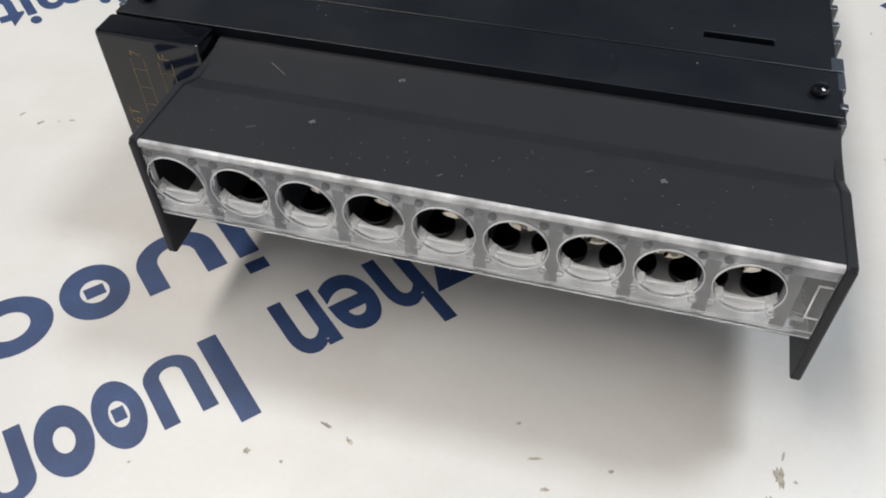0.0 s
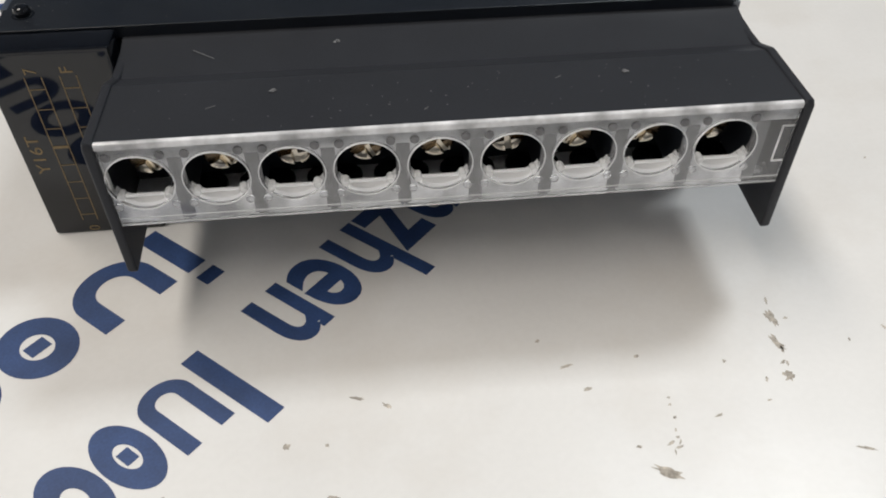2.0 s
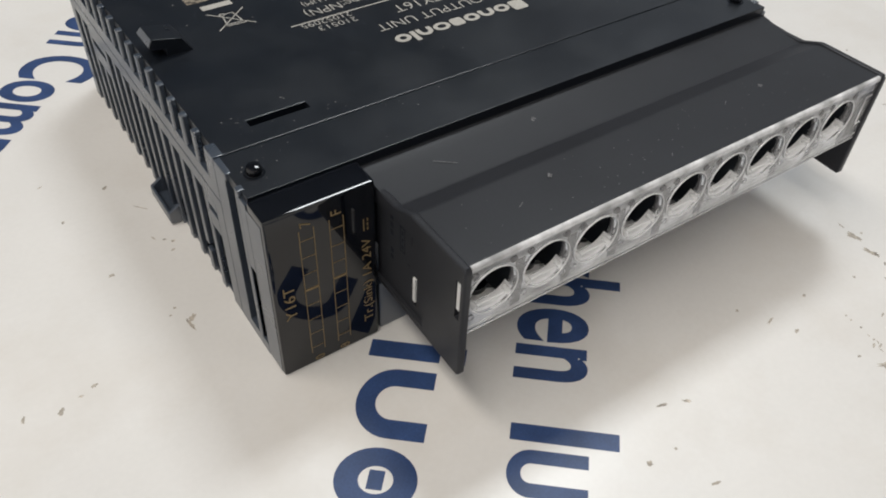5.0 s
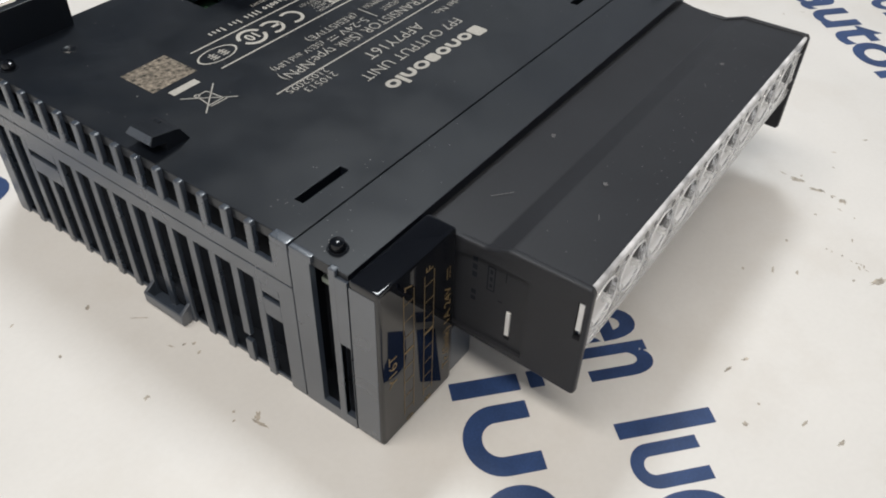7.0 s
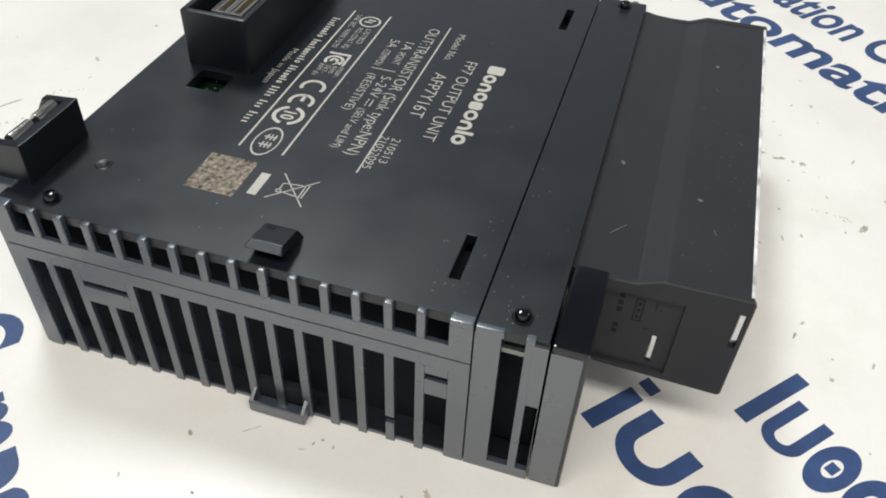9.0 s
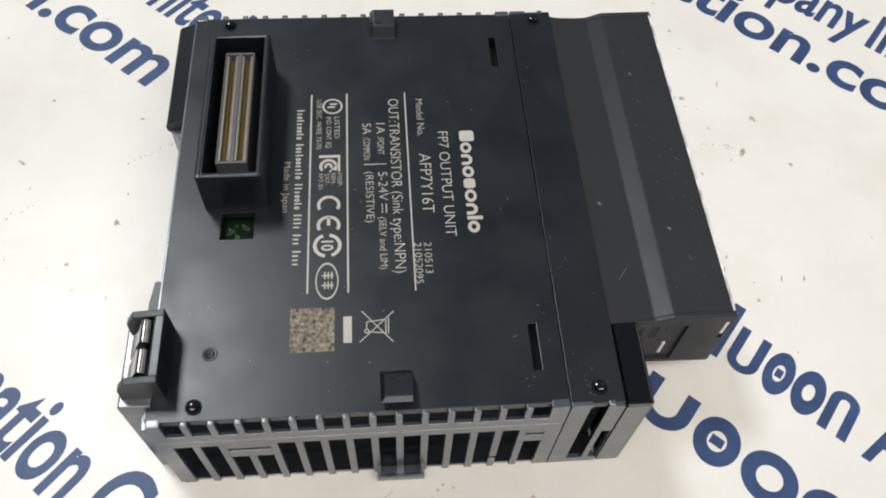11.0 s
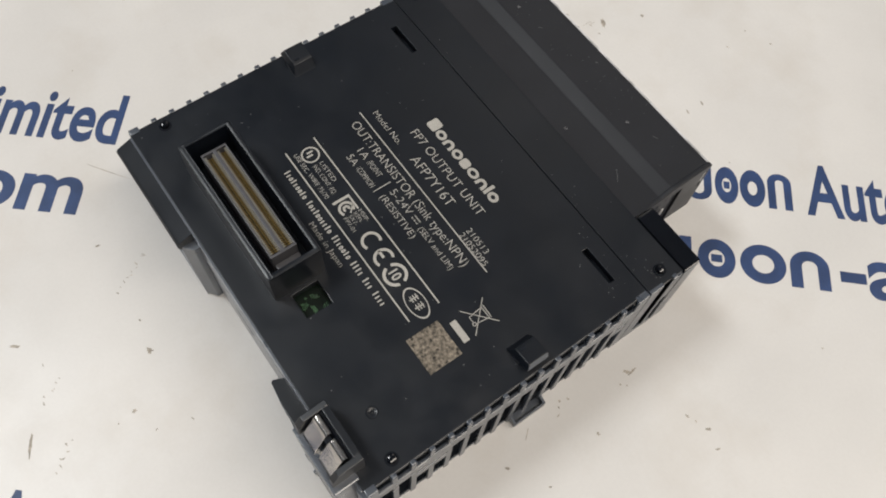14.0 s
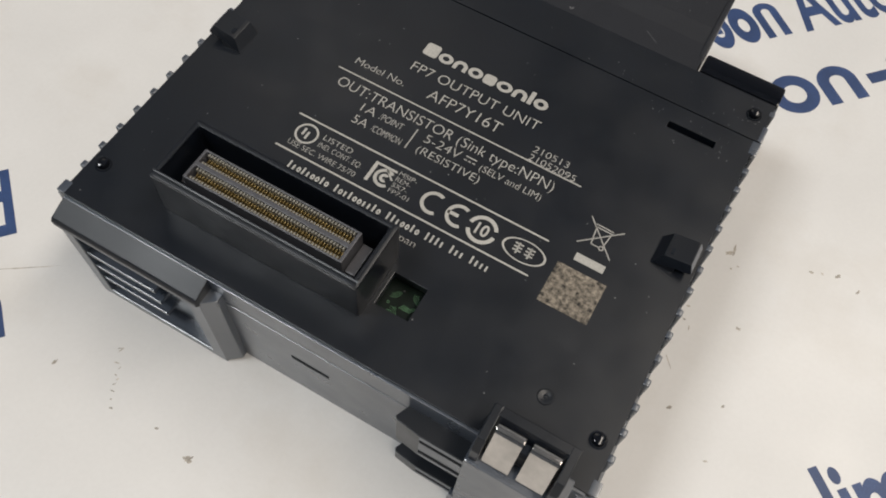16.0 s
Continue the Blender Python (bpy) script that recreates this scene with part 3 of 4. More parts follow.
print_part("oval_mark", lambda bm: (ring(bm, (0, 0), 0.90, 1.0, lambda u, v: on_top(-2.42 + u * 0.37, -5.25 + v * 0.20), 32),
                                     [rect(bm, -2.6 + d, -2.46 + d, -5.30 + e, -5.275 + e, on_top) for d in (0, 0.2) for e in (0, 0.06, 0.12)],
                                     [rect(bm, -2.545 + d, -2.515 + d, -5.34, -5.14, on_top) for d in (0, 0.2)]))


def letter_bars(x0, x1, yc, h, lengths):
    """A maker's full name as plain bars, one to a letter, the first of each word taller."""
    step = (x0 - x1) / (sum(lengths) + len(lengths) - 1)
    rnd = random.Random(3)

    c = -x0
    for count in lengths:
        for k in range(count):
            tall = h * (1.0 if k == 0 else rnd.choice((0.68, 0.68, 0.72, 0.95)))
            if k and rnd.random() < 0.45:
                print_part("printed_ring", lambda bm: oval(bm, c, c + step * 0.78, -yc - h / 2, -yc - h / 2 + h * 0.7, 0.022, on_top))
            else:
                print_part("printed_bar", lambda bm: blob(bm, c + step * 0.14, c + step * 0.50, -yc - h / 2, -yc - h / 2 + tall, on_top, 0.2))
            c += step
        c += step


letter_bars(6.37, 2.72, 5.79, 0.145, [9, 10, 7, 4, 3, 4])
print_part("solid_bar", lambda bm: rect(bm, -1.71, -1.22, -4.97, -4.83, on_top))


def bin_mark(bm):
    for p, q in (((-1.80, -4.66), (-1.20, -4.14)), ((-1.78, -4.12), (-1.22, -4.70)), ((-1.66, -4.26), (-1.34, -4.26)), ((-1.63, -4.26), (-1.59, -4.58)),
                 ((-1.37, -4.26), (-1.41, -4.56)), ((-1.59, -4.58), (-1.45, -4.58)), ((-1.66, -4.21), (-1.36, -4.22))):
        stroke(bm, p, q, 0.018, on_top)
    ring(bm, (-1.42, -4.58), 0.025, 0.045, on_top, 12)


print_part("bin_mark", bin_mark)
print_part("marking_patch", lambda bm: rect(bm, -1.90, -1.08, -5.86, -5.12, on_top), TAN, "tan speckled laser-marked square")


# round bosses, each with a flat dark ring for the dimple's shade
def boss(x, y):
    bm = bmesh.new()
    round_bar(bm, (x, y, TOP + 0.05), "z", 0.105, 0.16, 24, bevel=0.065)
    part("boss", bm, GLOSS, shell, smooth=True)
    bm = bmesh.new()
    ring(bm, (x, y), 0.105, 0.135, lambda u, v: Vector((u, v, TOP + 0.003)))
    flat_mesh("dark_boss_ring", bm, INNER, shell)


for x, y in ((0.22, 0.83), (0.22, 7.32), (8.78, 7.33), (8.78, 0.83)):
    boss(x, y)
bm = bmesh.new()
for r0, r1, z0, z1 in ((0.125, 0.11, 0.0, 0.012), (0.11, 0.075, 0.012, 0.012), (0.075, 0.06, 0.012, 0.002), (0.06, 0.03, 0.002, 0.002), (0.03, 0.012, 0.002, 0.02), (0.012, 0.0, 0.02, 0.022)):
    for k in range(24):
        a, b = 2 * math.pi * k / 24, 2 * math.pi * (k + 1) / 24
        bm.faces.new([bm.verts.new((1.12 + r * math.cos(t), 7.14 + r * math.sin(t), TOP + 0.002 + z)) for r, z, t in ((r0, z0, a), (r0, z0, b), (r1, z1, b), (r1, z1, a))])
bmesh.ops.remove_doubles(bm, verts=bm.verts, dist=1e-4)
part("gate_mark", bm, BLACK, shell, smooth=True)


# coupling hooks on the two long edges
def hook(near):
    def f(x):
        return x if near else 9.0 - x
    bm = prism([(f(0.70), TOP - 0.02), (f(0.66), TOP + 0.02), (f(0.54), TOP + 0.215), (f(0.48), TOP + 0.235), (f(0.14), TOP + 0.300), (f(0.12), TOP + 0.300), (f(0.065), TOP + 0.19), (f(0.085), TOP + 0.155), (f(0.30), TOP + 0.12), (f(0.30), TOP - 0.02)], "y", 3.86, 4.38)
    for v in bm.verts:
        if v.co.z > TOP + 0.2 and v.co.y > 4.1:
            v.co.y -= 0.075
    bmesh.ops.bevel(bm, geom=list(bm.edges), offset=0.009, segments=2, affect="EDGES", profile=0.6)
    part("coupling_hook", bm, BLACK, shell, "black coupling hook that overhangs the edge")
    # Paler skin over the nose stands in for the light it catches.
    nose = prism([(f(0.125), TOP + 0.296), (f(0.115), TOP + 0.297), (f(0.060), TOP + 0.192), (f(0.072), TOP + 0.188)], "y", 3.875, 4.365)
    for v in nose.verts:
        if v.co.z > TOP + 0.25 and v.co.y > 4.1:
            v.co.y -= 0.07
    part("lit_hook_nose", nose, SIDE, shell)
    # No hole is cut: a dark patch stands in for its shade.
    part("hook_hole_patch", boxes((min(f(0.42), f(0.47)), max(f(0.42), f(0.47)), 4.13, 4.24, TOP + 0.20, TOP + 0.252)), INNER, shell)
    latch = part("coupling_latch", prism([(f(-0.02), 0.03), (f(-0.26), 0.03), (f(-0.29), 0.06), (f(-0.29), 0.235), (f(-0.275), 0.25), (f(-0.245), 0.25), (f(-0.235), 0.235), (f(-0.235), 0.09), (f(-0.02), 0.09)], "y", 3.68, 4.50, bevel=0.008), SIDE, module, "latch tray at the lower edge in table-lit grey")
    for y in (3.66, 4.46):
        part("latch_cheek", prism([(f(-0.02), 0.03), (f(-0.27), 0.03), (f(-0.285), 0.05), (f(-0.285), 0.24), (f(-0.10), 0.36), (f(-0.02), 0.36)], "y", y, y + 0.06, bevel=0.012), SIDE, latch)



hook(True)
hook(False)

# expansion connector
shroud = part("connector_shroud", plate("z", TOP - 0.02, 3.80, (4.00, 7.50, 6.31, 7.46), [(4.12, 7.40, 6.42, 7.33)], bevel=0.048), BLACK, module, "raised black connector shroud", smooth=True)
part("shroud_rim", prism([(7.342, 3.78), (7.342, 3.803), (7.36, 3.806), (7.462, 3.764), (7.466, 3.74), (7.44, 3.74)], "x", 4.03, 7.47), BLACK, shroud, smooth=True)
# Near-black floors carry the shade deep in the shroud and socket.
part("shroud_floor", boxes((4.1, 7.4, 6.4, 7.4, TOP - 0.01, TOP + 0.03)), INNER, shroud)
socket_block = part("socket_block", plate("z", TOP + 0.02, 3.63, (4.44, 7.17, 6.61, 7.17), [(4.50, 7.12, 6.645, 6.845), (4.50, 7.12, 6.925, 7.135)], bevel=0.02), GREYP, module, "grey multi-way socket with gold contacts")
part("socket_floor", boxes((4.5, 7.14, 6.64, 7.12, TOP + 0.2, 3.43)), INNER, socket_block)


def pin_mesh(side):
    """A gold contact blade with a bright tip on one side."""
    bm = boxes((0, 0.025, 0, 0.085, 3.33, 3.50))
    n = len(bm.faces)
    box(bm, 0, 0.028, *((-0.010, 0.034) if side else (0.052, 0.096)), 3.49, 3.605)
    me = put_mesh("contact_pin", bm, GILT)
    me.materials.append(TIP)
    for k, f in enumerate(me.polygons):
        f.material_index = int(k >= n)
    return me


pin_shapes = [pin_mesh(True), pin_mesh(False)]
for k in range(50):
    for m, y in enumerate((6.655, 6.755, 6.935, 7.04)):
        pin = new("contact_pin", pin_shapes[m % 2])
        pin.parent = socket_block
        pin.location = Vector((4.53 + 0.0515 * k, y, 0)) * CM
for a, b in ((4.26, 4.43), (7.18, 7.30)):
    part("socket_end", boxes((a, b, 6.62, 7.14, TOP + 0.02, 3.34), bevel=0.02), GREYP, socket_block)
board = part("circuit_board", boxes((3.2, 4.1, 6.4, 7.3, TOP - 0.32, TOP - 0.275)), BOARD, module, "green circuit board seen through an opening")
bm = bmesh.new()
rnd = random.Random(5)


def on_board(u, v):
    return Vector((u, v, TOP - 0.272))


for k in range(5):
    ring(bm, (rnd.uniform(3.42, 3.85), rnd.uniform(6.65, 7.08)), 0.014, 0.022, on_board, 12)
for x, y, a in ((3.40, 6.62, 0), (3.75, 7.10, 180), (3.85, 6.70, 90)):
    for k in range(3):
        ring(bm, (x, y), 0.07 + 0.03 * k, 0.077 + 0.03 * k, on_board, 32, a, a + 95)
for k in range(7):
    stroke(bm, (3.42 + 0.028 * k, 6.86), (3.47 + 0.028 * k, 6.94), 0.010, on_board)
flat_mesh("board_trace", bm, TRACE, board)

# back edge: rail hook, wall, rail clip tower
# Back wall and tower take the grey that has table light in it.
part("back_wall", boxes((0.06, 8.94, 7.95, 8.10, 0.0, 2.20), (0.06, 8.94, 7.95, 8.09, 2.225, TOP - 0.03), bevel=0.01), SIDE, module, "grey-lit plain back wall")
# The slit's shade as a flat dark patch on the wall.
part("back_slit_patch", boxes((4.20, 4.90, 8.09, 8.104, 1.36, 1.49)), INNER, module)
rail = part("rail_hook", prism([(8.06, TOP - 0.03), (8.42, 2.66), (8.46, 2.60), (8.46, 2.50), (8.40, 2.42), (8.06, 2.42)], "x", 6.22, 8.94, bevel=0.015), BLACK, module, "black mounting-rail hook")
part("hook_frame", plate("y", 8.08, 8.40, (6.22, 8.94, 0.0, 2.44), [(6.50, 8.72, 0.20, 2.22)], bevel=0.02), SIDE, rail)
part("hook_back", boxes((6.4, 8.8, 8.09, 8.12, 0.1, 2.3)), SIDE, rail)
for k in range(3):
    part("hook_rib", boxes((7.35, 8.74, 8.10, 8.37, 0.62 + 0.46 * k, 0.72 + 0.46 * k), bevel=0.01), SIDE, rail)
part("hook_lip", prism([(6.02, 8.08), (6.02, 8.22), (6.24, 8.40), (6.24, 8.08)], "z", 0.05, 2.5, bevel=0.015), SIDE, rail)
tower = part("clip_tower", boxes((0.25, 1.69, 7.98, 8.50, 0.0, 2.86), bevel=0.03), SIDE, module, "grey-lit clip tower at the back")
# Flush dark patch in place of the shade in a slot.
part("tower_slot_patch", boxes((0.64, 1.34, 8.495, 8.506, 0.04, 0.17), bevel=0.004), INNER, tower, "dark patch for the shaded slot at the tower's foot")
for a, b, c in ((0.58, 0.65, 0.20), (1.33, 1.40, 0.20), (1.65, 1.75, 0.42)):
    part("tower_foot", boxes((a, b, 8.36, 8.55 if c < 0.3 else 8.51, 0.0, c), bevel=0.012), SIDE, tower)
housing = part("clip_housing", prism([(7.76, TOP - 0.02), (7.76, 3.46), (7.90, 3.46), (7.96, 3.36), (8.20, 2.9), (8.20, TOP - 0.15)], "x", 0.51, 1.55, bevel=0.015), BLACK, module, "raised black housing round two spring contacts")
for a, b in ((0.39, 0.52), (1.53, 1.66)):
    part("housing_cheek", prism([(7.76, TOP - 0.02), (7.76, 3.47), (8.28, 3.42), (8.42, 3.2), (8.46, TOP - 0.25)], "x", a, b, bevel=0.02), BLACK, housing)
for a, b in ((0.56, 0.97), (1.08, 1.49)):
    prof = [(7.95, 3.36), (7.965, 3.42), (8.0, 3.465), (8.045, 3.482), (8.09, 3.468), (8.125, 3.425), (8.16, 3.36), (8.40, 2.88), (8.40, 2.78), (8.35, 2.78), (8.08, 3.33), (8.02, 3.38)]
    part("spring_contact", prism(prof, "x", a, b, bevel=0.012), STEEL, housing, "bent bright steel spring contact", smooth=True)
# Dark filler where there is only a shaded gap between the contacts.
part("contact_gap_fill", boxes((0.96, 1.09, 8.02, 8.16, 3.12, 3.36), bevel=0.02), INNER, housing)
part("back_corner", prism([(0.50, 7.98), (0.36, 8.0), (0.14, 8.14), (-0.08, 8.12), (-0.08, 7.9), (0.5, 7.9)], "z", 0.0, TOP - 0.1, bevel=0.01), SIDE, module)
for z0, z1, grooves in ((0.02, 0.42, ((0.15, 0.27),)), (1.28, 2.32, ((1.44, 1.61), (2.02, 2.17)))):
    lever = part("rail_lever", prism([(1.66, 8.03), (1.66, 8.40), (2.42, 8.40), (2.82, 8.35), (2.86, 8.30), (2.74, 8.03)], "z", z0, z1, bevel=0.012), BLACK, module, "black toothed rail lever")
    # Paler skin: the lever's lit front is put into colour, its top stays black.
    part("lit_lever_face", boxes((1.67, 2.41, 8.39, 8.403, z0 + 0.012, z1 - 0.012), bevel=0.002), SIDE, lever)
    # Grooves are dark strips laid on the face, their shade put into colour.
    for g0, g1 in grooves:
        part("dark_groove_strip", boxes((1.675, 2.405, 8.39, 8.406, g0, g1)), INNER, lever)

# ---- terminal block ----
X0, X1 = 1.425, 9.07
S_CURVE = [(-0.38, 2.625), (-0.41, 2.628), (-0.44, 2.636), (-0.71, 2.742), (-0.74, 2.750), (-0.78, 2.753)]
cover_profile = [(0.455, 2.30), (0.455, 2.685), (0.41, 2.69), (0.20, 2.650)] + S_CURVE + [(-1.76, 2.768), (-1.785, 2.762), (-1.785, 2.66), (-0.8, 2.62), (-0.3, 2.45)]
terminal = part("terminal_block", prism(cover_profile, "x", X0 + 0.01, X1 - 0.01), COVER, module, "black plug-in terminal block with nine screw terminals", smooth=True)


def end_plate(x0, x1, recess):
    prof = [(0.10, 2.635)] + [(y, z + 0.026) for y, z in S_CURVE] + [(-1.82, 2.792), (-1.865, 2.73), (-1.865, 1.00), (-1.83, 0.955), (-1.72, 0.955), (0.10, 1.02)]
    bm = prism(prof, "x", x0, x1)
    rim = [e for e in bm.edges if abs(e.verts[0].co.x - e.verts[1].co.x) < 1e-4]
    bmesh.ops.bevel(bm, geom=rim, offset=0.034, segments=3, affect="EDGES", profile=0.6, clamp_overlap=True)
    if recess:
        bm = carved(bm, boxes((x0 - 0.05, x0 + 0.055, -1.06, 0.2, 1.10, 2.48)), boxes((x0 - 0.05, x1 + 0.05, -0.845, -0.765, 1.24, 1.76)), boxes((x0 - 0.05, x1 + 0.05, -1.80, -1.71, 1.94, 2.55)))
    return part("end_plate", bm, COVER, terminal, smooth=True)


end_plate(X0, X0 + 0.11, True)
end_plate(X1 - 0.11, X1, False)
part("end_tab", boxes((X0 + 0.035, X0 + 0.13, -0.835, -0.775, 1.33, 1.75), bevel=0.008), TAB, terminal, "white plastic tab in a slot")
part("end_tab", boxes((X0 + 0.012, X0 + 0.13, -1.79, -1.72, 2.08, 2.54), bevel=0.008), TAB, terminal, "white plastic tab in a slot")


def on_end(y, z):
    return Vector((X0 + 0.0535, y - 0.03, z + 0.10))


bm = bmesh.new()
for y0, y1, z0, z1 in ((-0.27, -0.20, 2.22, 2.31), (-0.27, -0.20, 2.09, 2.18), (-0.27, -0.20, 1.96, 2.05), (-0.27, -0.20, 1.66, 1.74), (-0.27, -0.20, 1.55, 1.62),
                       (-0.44, -0.42, 1.86, 2.26), (-0.54, -0.52, 1.86, 2.26), (-0.54, -0.42, 2.25, 2.27), (-0.54, -0.42, 1.85, 1.87), (-0.50, -0.46, 2.14, 2.21), (-0.50, -0.46, 2.02, 2.09), (-0.50, -0.46, 1.91, 1.97),
                       (-0.70, -0.685, 2.12, 2.27), (-0.66, -0.60, 1.74, 1.76)):
    rect(bm, y0, y1, z0, z1, on_end)
flat_mesh("moulded_mark", bm, INNER, terminal)

# The shade behind the nine holes is put into this core's colour.
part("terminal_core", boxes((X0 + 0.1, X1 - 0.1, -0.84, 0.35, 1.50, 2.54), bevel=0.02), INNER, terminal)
part("terminal_floor", boxes((X0 + 0.11, X1 - 0.11, -1.42, -0.8, 1.46, 1.52)), PALE, terminal, "pale moulded floor under the clear cover")
HOLES = [1.88 + 0.791 * k for k in range(9)]
HZ, HR = 2.245, 0.35


def holed_plate(y0, y1, z0, z1, xs, centres, HR):
    """An upright plate with round holes; xs are the borders between the holes."""
    bm = bmesh.new()
    seg = 32

    def quad_point(a, xa, xb):
        c, s = math.cos(a), math.sin(a)
        hx = xb if c > 0 else xa
        k = []
        if abs(c) > 1e-6:
            k.append((hx) / c)
        if abs(s) > 1e-6:
            k.append(((z1 - HZ) if s > 0 else (z0 - HZ)) / s)
        t = min(v for v in k if v > 0)
        return t * c, t * s
    for i, hx in enumerate(centres):
        xa, xb = xs[i] - hx, xs[i + 1] - hx
        angs = sorted([2 * math.pi * k / seg for k in range(seg)] + [math.atan2(z, x) % (2 * math.pi) for x in (xa, xb) for z in (z0 - HZ, z1 - HZ)])
        loops = []
        for y in (y0, y1):
            loops.append([[bm.verts.new((hx + HR * math.cos(a), y, HZ + HR * math.sin(a))), bm.verts.new((hx + quad_point(a, xa, xb)[0], y, HZ + quad_point(a, xa, xb)[1]))] for a in angs])
        n = len(angs)
        for j in range(n):
            for lp in loops:
                p, q = lp[j], lp[(j + 1) % n]
                bm.faces.new((p[0], p[1], q[1], q[0]))
            bm.faces.new((loops[0][j][0], loops[0][(j + 1) % n][0], loops[1][(j + 1) % n][0], loops[1][j][0]))
            a, b = loops[0][j][1], loops[0][(j + 1) % n][1]
            if abs(a.co.z - b.co.z) < 1e-5 or (i == 0 and abs(a.co.x - xs[0]) < 1e-5 and abs(b.co.x - xs[0]) < 1e-5) or (i == len(centres) - 1 and abs(a.co.x - xs[-1]) < 1e-5 and abs(b.co.x - xs[-1]) < 1e-5):
                bm.faces.new((a, b, loops[1][(j + 1) % n][1], loops[1][j][1]))
    bmesh.ops.remove_doubles(bm, verts=bm.verts, dist=1e-4)
    return bm


BORDERS = [X0 + 0.115] + [(a + b) / 2 for a, b in zip(HOLES, HOLES[1:])] + [X1 - 0.115]
clear = part("clear_cover", holed_plate(-1.825, -1.765, 1.66, 2.75, BORDERS, HOLES, HR), CLEAR, terminal, "frosted clear plastic cover strip")
# The white line of light along the cover's top is this strip's colour.
part("cover_crest", prism([(-1.840, 2.70), (-1.840, 2.745), (-1.832, 2.765), (-1.812, 2.775), (-1.788, 2.775), (-1.788, 2.70)], "x", X0 + 0.115, X1 - 0.115), CREST, terminal, "upper edge of the clear cover, whitened as its highlight")
# Added pale strip for the gleam just under the crest.
part("gleam_strip", prism([(-1.80, 2.70), (-1.765, 2.53), (-1.757, 2.53), (-1.757, 2.70)], "x", X0 + 0.12, X1 - 0.12), FROST, terminal)
for z in (1.765, 1.68):
    part("cover_line", boxes((X0 + 0.12, X1 - 0.12, -1.834, -1.824, z, z + 0.010)), POST, terminal)
part("cover_lip", boxes((X0 + 0.115, X1 - 0.115, -1.765, -1.45, 1.62, 1.67), bevel=0.01), CLEAR, terminal, "clear lower lip of the cover")
screw_turn = random.Random(4)
SCREW_Z = 2.25


def screw_head(hx, rnd):
    """A domed head with a deep crossed recess whose walls slope."""
    bm = bmesh.new()
    round_bar(bm, (hx, -1.36, SCREW_Z), "y", 0.205, 0.16, 28, bevel=0.05)
    cuts = []
    for turn in (0, 90):
        cut = prism([(-0.05, -1.50), (0.05, -1.50), (0.028, -1.375), (-0.028, -1.375)], "z", -0.26, 0.26)
        cuts.append(cut)
    a = rnd.uniform(-40, 40)
    for cut, turn in zip(cuts, (a, a + 90)):
        bmesh.ops.transform(cut, matrix=Matrix.Translation((hx, 0, SCREW_Z)) @ Matrix.Rotation(radians(turn), 4, "Y"), verts=cut.verts)
    return carved(bm, *cuts)


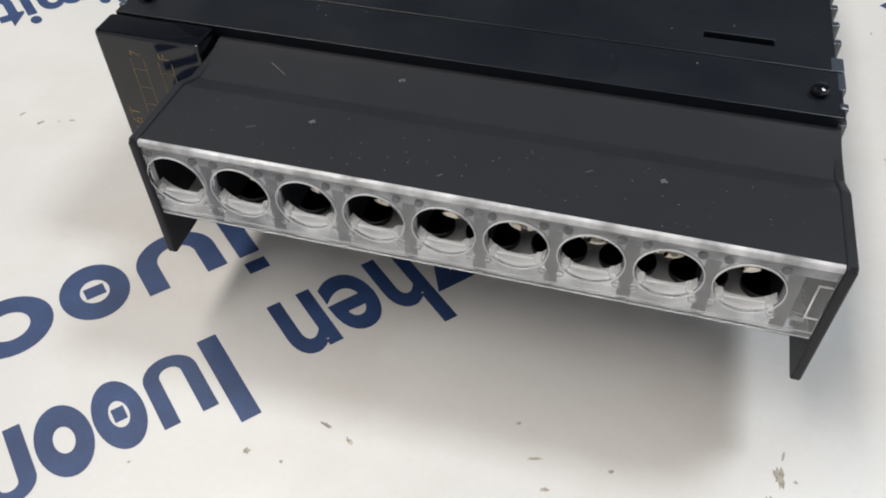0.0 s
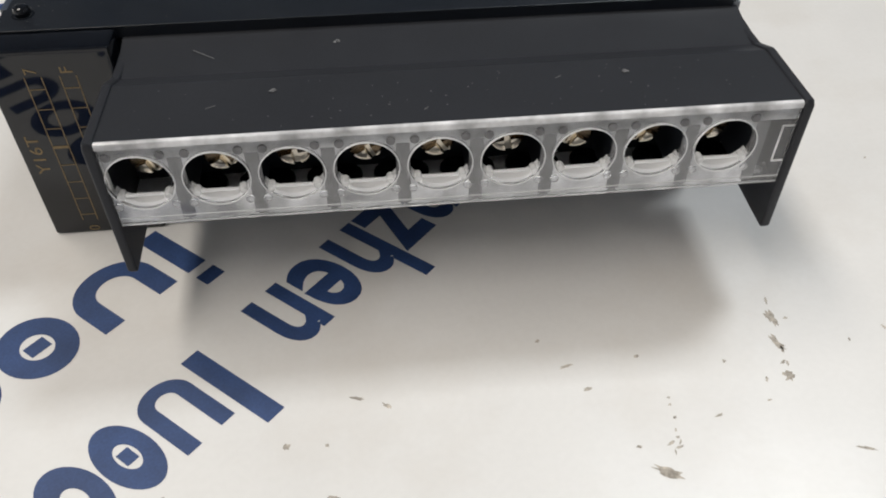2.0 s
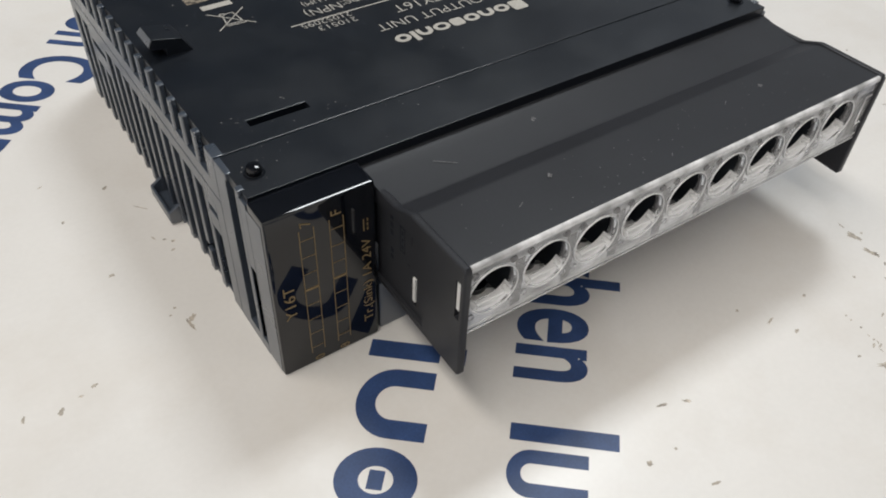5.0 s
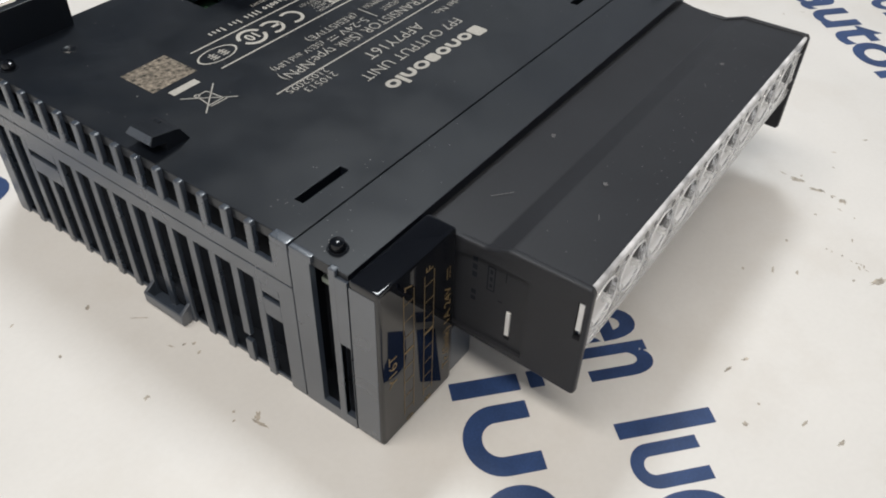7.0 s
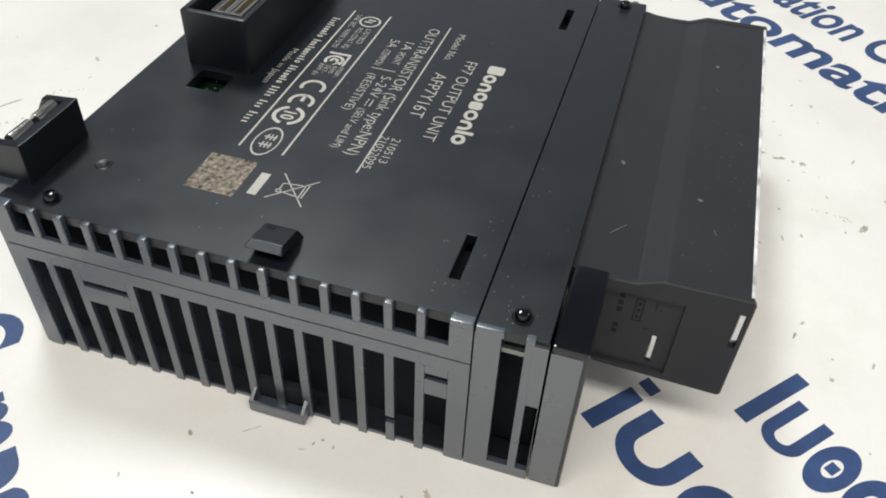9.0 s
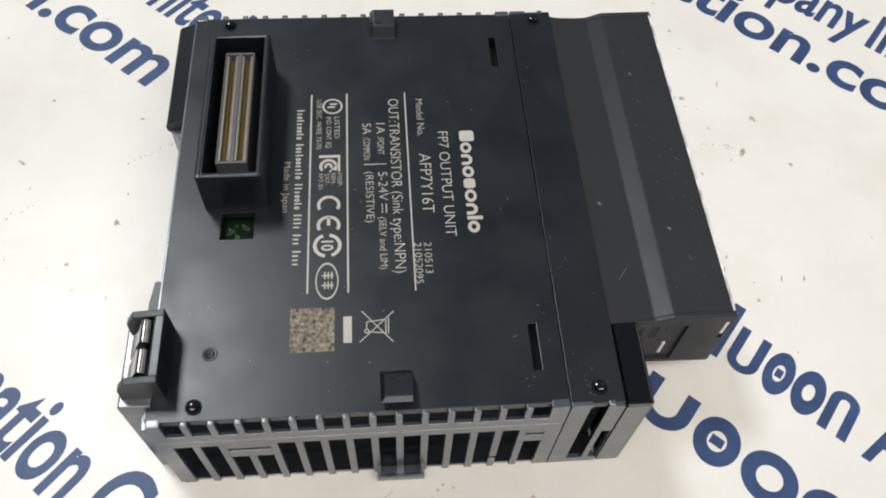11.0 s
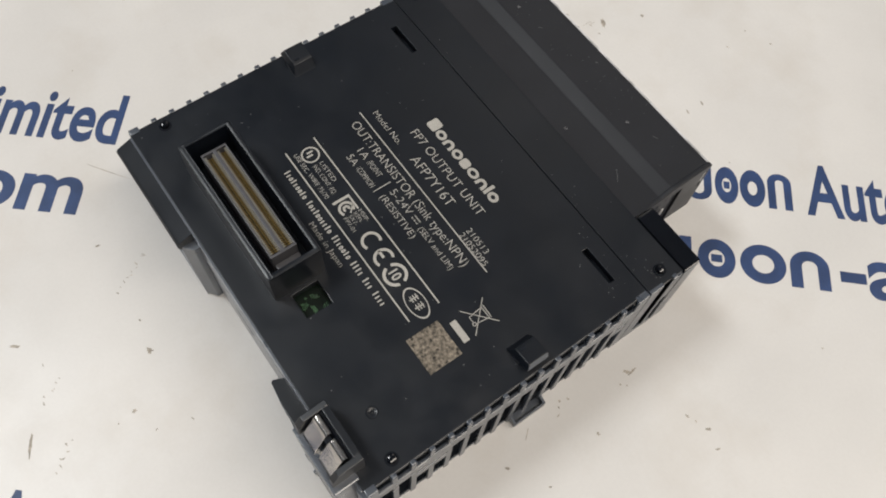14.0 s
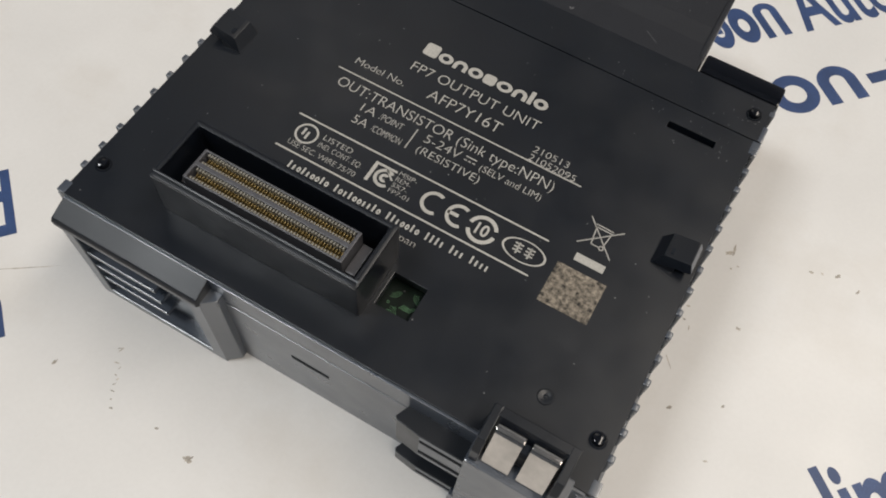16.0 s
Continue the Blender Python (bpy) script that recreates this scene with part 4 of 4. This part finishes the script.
for hx in HOLES:
    bm = bmesh.new()
    seg = 32
    for k in range(seg):
        a, b = 2 * math.pi * k / seg, 2 * math.pi * (k + 1) / seg
        quad = []
        for r, y in ((HR - 0.004, -1.838), (HR + 0.010, -1.838), (HR + 0.010, -1.70), (HR - 0.004, -1.70)):
            quad.append([Vector((hx + r * math.cos(t), y, HZ + r * math.sin(t))) for t in (a, b)])
        for m in range(4):
            p, q = quad[m], quad[(m + 1) % 4]
            bm.faces.new([bm.verts.new(v) for v in (p[0], p[1], q[1], q[0])])
    bmesh.ops.remove_doubles(bm, verts=bm.verts, dist=1e-4)
    part("hole_rim", bm, GLASS, terminal, smooth=True)
    bm = bmesh.new()
    for k in range(seg):
        a, b = 2 * math.pi * k / seg, 2 * math.pi * (k + 1) / seg
        for (r0, y0), (r1, y1) in (((HR - 0.004, -1.838), (HR, -1.845)), ((HR, -1.845), (HR + 0.006, -1.844)), ((HR + 0.006, -1.844), (HR + 0.010, -1.826))):
            bm.faces.new([bm.verts.new((hx + r * math.cos(t), y, HZ + r * math.sin(t))) for r, y, t in ((r0, y0, a), (r0, y0, b), (r1, y1, b), (r1, y1, a))])
    bmesh.ops.remove_doubles(bm, verts=bm.verts, dist=1e-4)
    part("rim_edge", bm, EDGE, terminal, smooth=True)
    # Added plate whose pale tone stands in for light scattered by the cover.
    part("scatter_backing", holed_plate(-1.755, -1.735, 1.67, 2.68, [hx - 0.350, hx + 0.350], [hx], 0.343), FROST, terminal)
    part("cover_rung", boxes((hx - 0.235, hx + 0.235, -1.81, -1.775, 2.05, 2.078), bevel=0.008), EDGE, terminal, smooth=True)
    for q in (-1, 1):
        bm = bmesh.new()
        round_bar(bm, (hx + 0.245 * q, -1.78, 2.062), "y", 0.044, 0.13, 16, bevel=0.022)
        part("rung_post", bm, POST, terminal, smooth=True)
        bm = bmesh.new()
        round_bar(bm, (hx + 0.30 * q, -1.80, 1.925), "y", 0.048, 0.08, 16, bevel=0.02)
        part("lower_stud", bm, GLASS, terminal, smooth=True)
    bm = bmesh.new()
    for k in range(20):
        a, b = radians(205 + 6.5 * k), radians(205 + 6.5 * (k + 1))
        cut = [0.035 * max(0.0, math.sin((t - radians(205)) / radians(130) * math.pi)) for t in (a, b)]
        rows = [[(HR - 0.006, -1.80), (HR - 0.006 - c, -1.78), (HR - 0.006 - c, -1.66), (HR - 0.006, -1.66)] for c in cut]
        for m in range(4):
            p = [(rows[0][m], a), (rows[0][(m + 1) % 4], a), (rows[1][(m + 1) % 4], b), (rows[1][m], b)]
            bm.faces.new([bm.verts.new((hx + r * math.cos(t), y, HZ + r * math.sin(t))) for (r, y), t in p])
    bmesh.ops.remove_doubles(bm, verts=bm.verts, dist=1e-4)
    part("cover_ledge", bm, EDGE, terminal, smooth=True)
    for s in (-1, 1):
        bm = bmesh.new()
        round_bar(bm, (hx + 0.27 * s, -1.795, 2.585), "y", 0.05, 0.07, 14, bevel=0.012)
        part("cover_stud", bm, STUD, terminal, smooth=True)
    screw = part("terminal_screw", screw_head(hx, screw_turn), DIM_NICKEL, terminal, "nickel-plated terminal screw", smooth=True)
    # Low and downward facets get the pale metal: the table's reflection painted in.
    screw.data.materials.append(NICKEL)
    for f in screw.data.polygons:
        f.material_index = int(f.center.z < (SCREW_Z - 0.075) * CM or f.normal.z < -0.35)
    for s in (-1, 1):
        if s < 0 and hx == HOLES[0]:
            continue
        bm = bmesh.new()
        round_bar(bm, (hx + 0.275 * s, -1.08, 1.55), "z", 0.21, 0.10, 22, bevel=0.02)
        part("wire_guide", bm, GLOSS, terminal, smooth=True)
for r in ((8.80, 8.82, 1.98, 2.48), (8.82, 8.94, 2.462, 2.48), (8.82, 8.94, 1.98, 1.998)):
    part("cover_frame_bar", boxes((r[0], r[1], -1.835, -1.822, r[2], r[3])), CREST, terminal)
for a in [h + 0.395 for h in HOLES]:
    # Deep walls take the shaded tone, only their front faces the grey.
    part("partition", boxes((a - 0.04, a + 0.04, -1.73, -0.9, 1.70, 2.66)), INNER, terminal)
    part("partition_face", boxes((a - 0.075, a + 0.075, -1.761, -1.728, 1.70, 2.66), bevel=0.008), STUD, terminal)

# daylight passes the clear pieces
for ob in terminal.children:
    if ob.data.materials[0] in (CLEAR, EDGE, FROST, GLASS, STUD, PALE, POST) and not ob.name.startswith("cover_lip"):
        ob.visible_shadow = False

# dust on the black plastic
rnd = random.Random(11)
bm = bmesh.new()
for k in range(70):
    x, y = rnd.uniform(0.2, 8.8), rnd.uniform(0.5, 7.9)
    if 3.9 < x < 7.6 and y > 6.2:
        continue
    r = rnd.uniform(0.006, 0.014)
    ring(bm, (x, y), 0, r, lambda u, v: Vector((u, v, TOP + 0.0025)), 6)
for k in range(60):
    x, y = ((rnd.gauss(1.2, 0.9), rnd.gauss(1.33, 0.16)), (rnd.gauss(0.24, 0.12), rnd.gauss(0.84, 0.14)), (rnd.gauss(1.0, 0.4), rnd.gauss(1.8, 0.15)))[k % 3]
    if 0.05 < x < 8.9 and 0.5 < y < 3 and abs(y - 1.335) > 0.03 and not (0.55 < x < 1.46 and 1.69 < y < 1.89):
        ring(bm, (x, y), 0, rnd.uniform(0.004, 0.012), lambda u, v: Vector((u, v, TOP + 0.0025)), 6)
tagged(flat_mesh("dust", bm, SPECK, shell, "fine pale dust specks"), kind="stuff")
for x, y, z in ((3.29, -1.03, 2.770), (7.21, -1.03, 2.770), (4.0, 0.15, 2.651)):
    bm = bmesh.new()
    for k in range(5):
        a, r = rnd.uniform(0, 360), rnd.uniform(0.012, 0.03)
        ring(bm, (x + rnd.uniform(-0.03, 0.03), y + rnd.uniform(-0.025, 0.025)), 0.0, r, lambda u, v: Vector((u, v, z + 0.001 * k)), 7, a, a + 250)
    flat_mesh("surface_nick", bm, CHIP, terminal, "pale chip in the plastic")
bm = bmesh.new()
stroke(bm, (2.30, 0.08), (2.56, -0.11), 0.010, lambda u, v: Vector((u, v, 2.652 + max(0.0, v) * 0.13)))
flat_mesh("surface_scratch", bm, CHIP, terminal, "pale scratch")
bm = bmesh.new()
for k in range(60):
    x, y = rnd.uniform(1.7, 8.9), rnd.uniform(-1.7, -0.85)
    ring(bm, (x, y), 0, rnd.uniform(0.004, 0.009), lambda u, v: Vector((u, v, 2.753 + (-0.78 - v) * 0.0155 + 0.003)), 6)
for x, y, a in ((2.6, -1.3, 0.10), (6.4, -1.1, 0.07), (4.9, -1.55, 0.05)):
    stroke(bm, (x, y), (x + a, y + 0.05), 0.008, lambda u, v: Vector((u, v, 2.768)))
tagged(flat_mesh("dust", bm, SPECK, terminal, "fine pale dust specks"), kind="stuff")
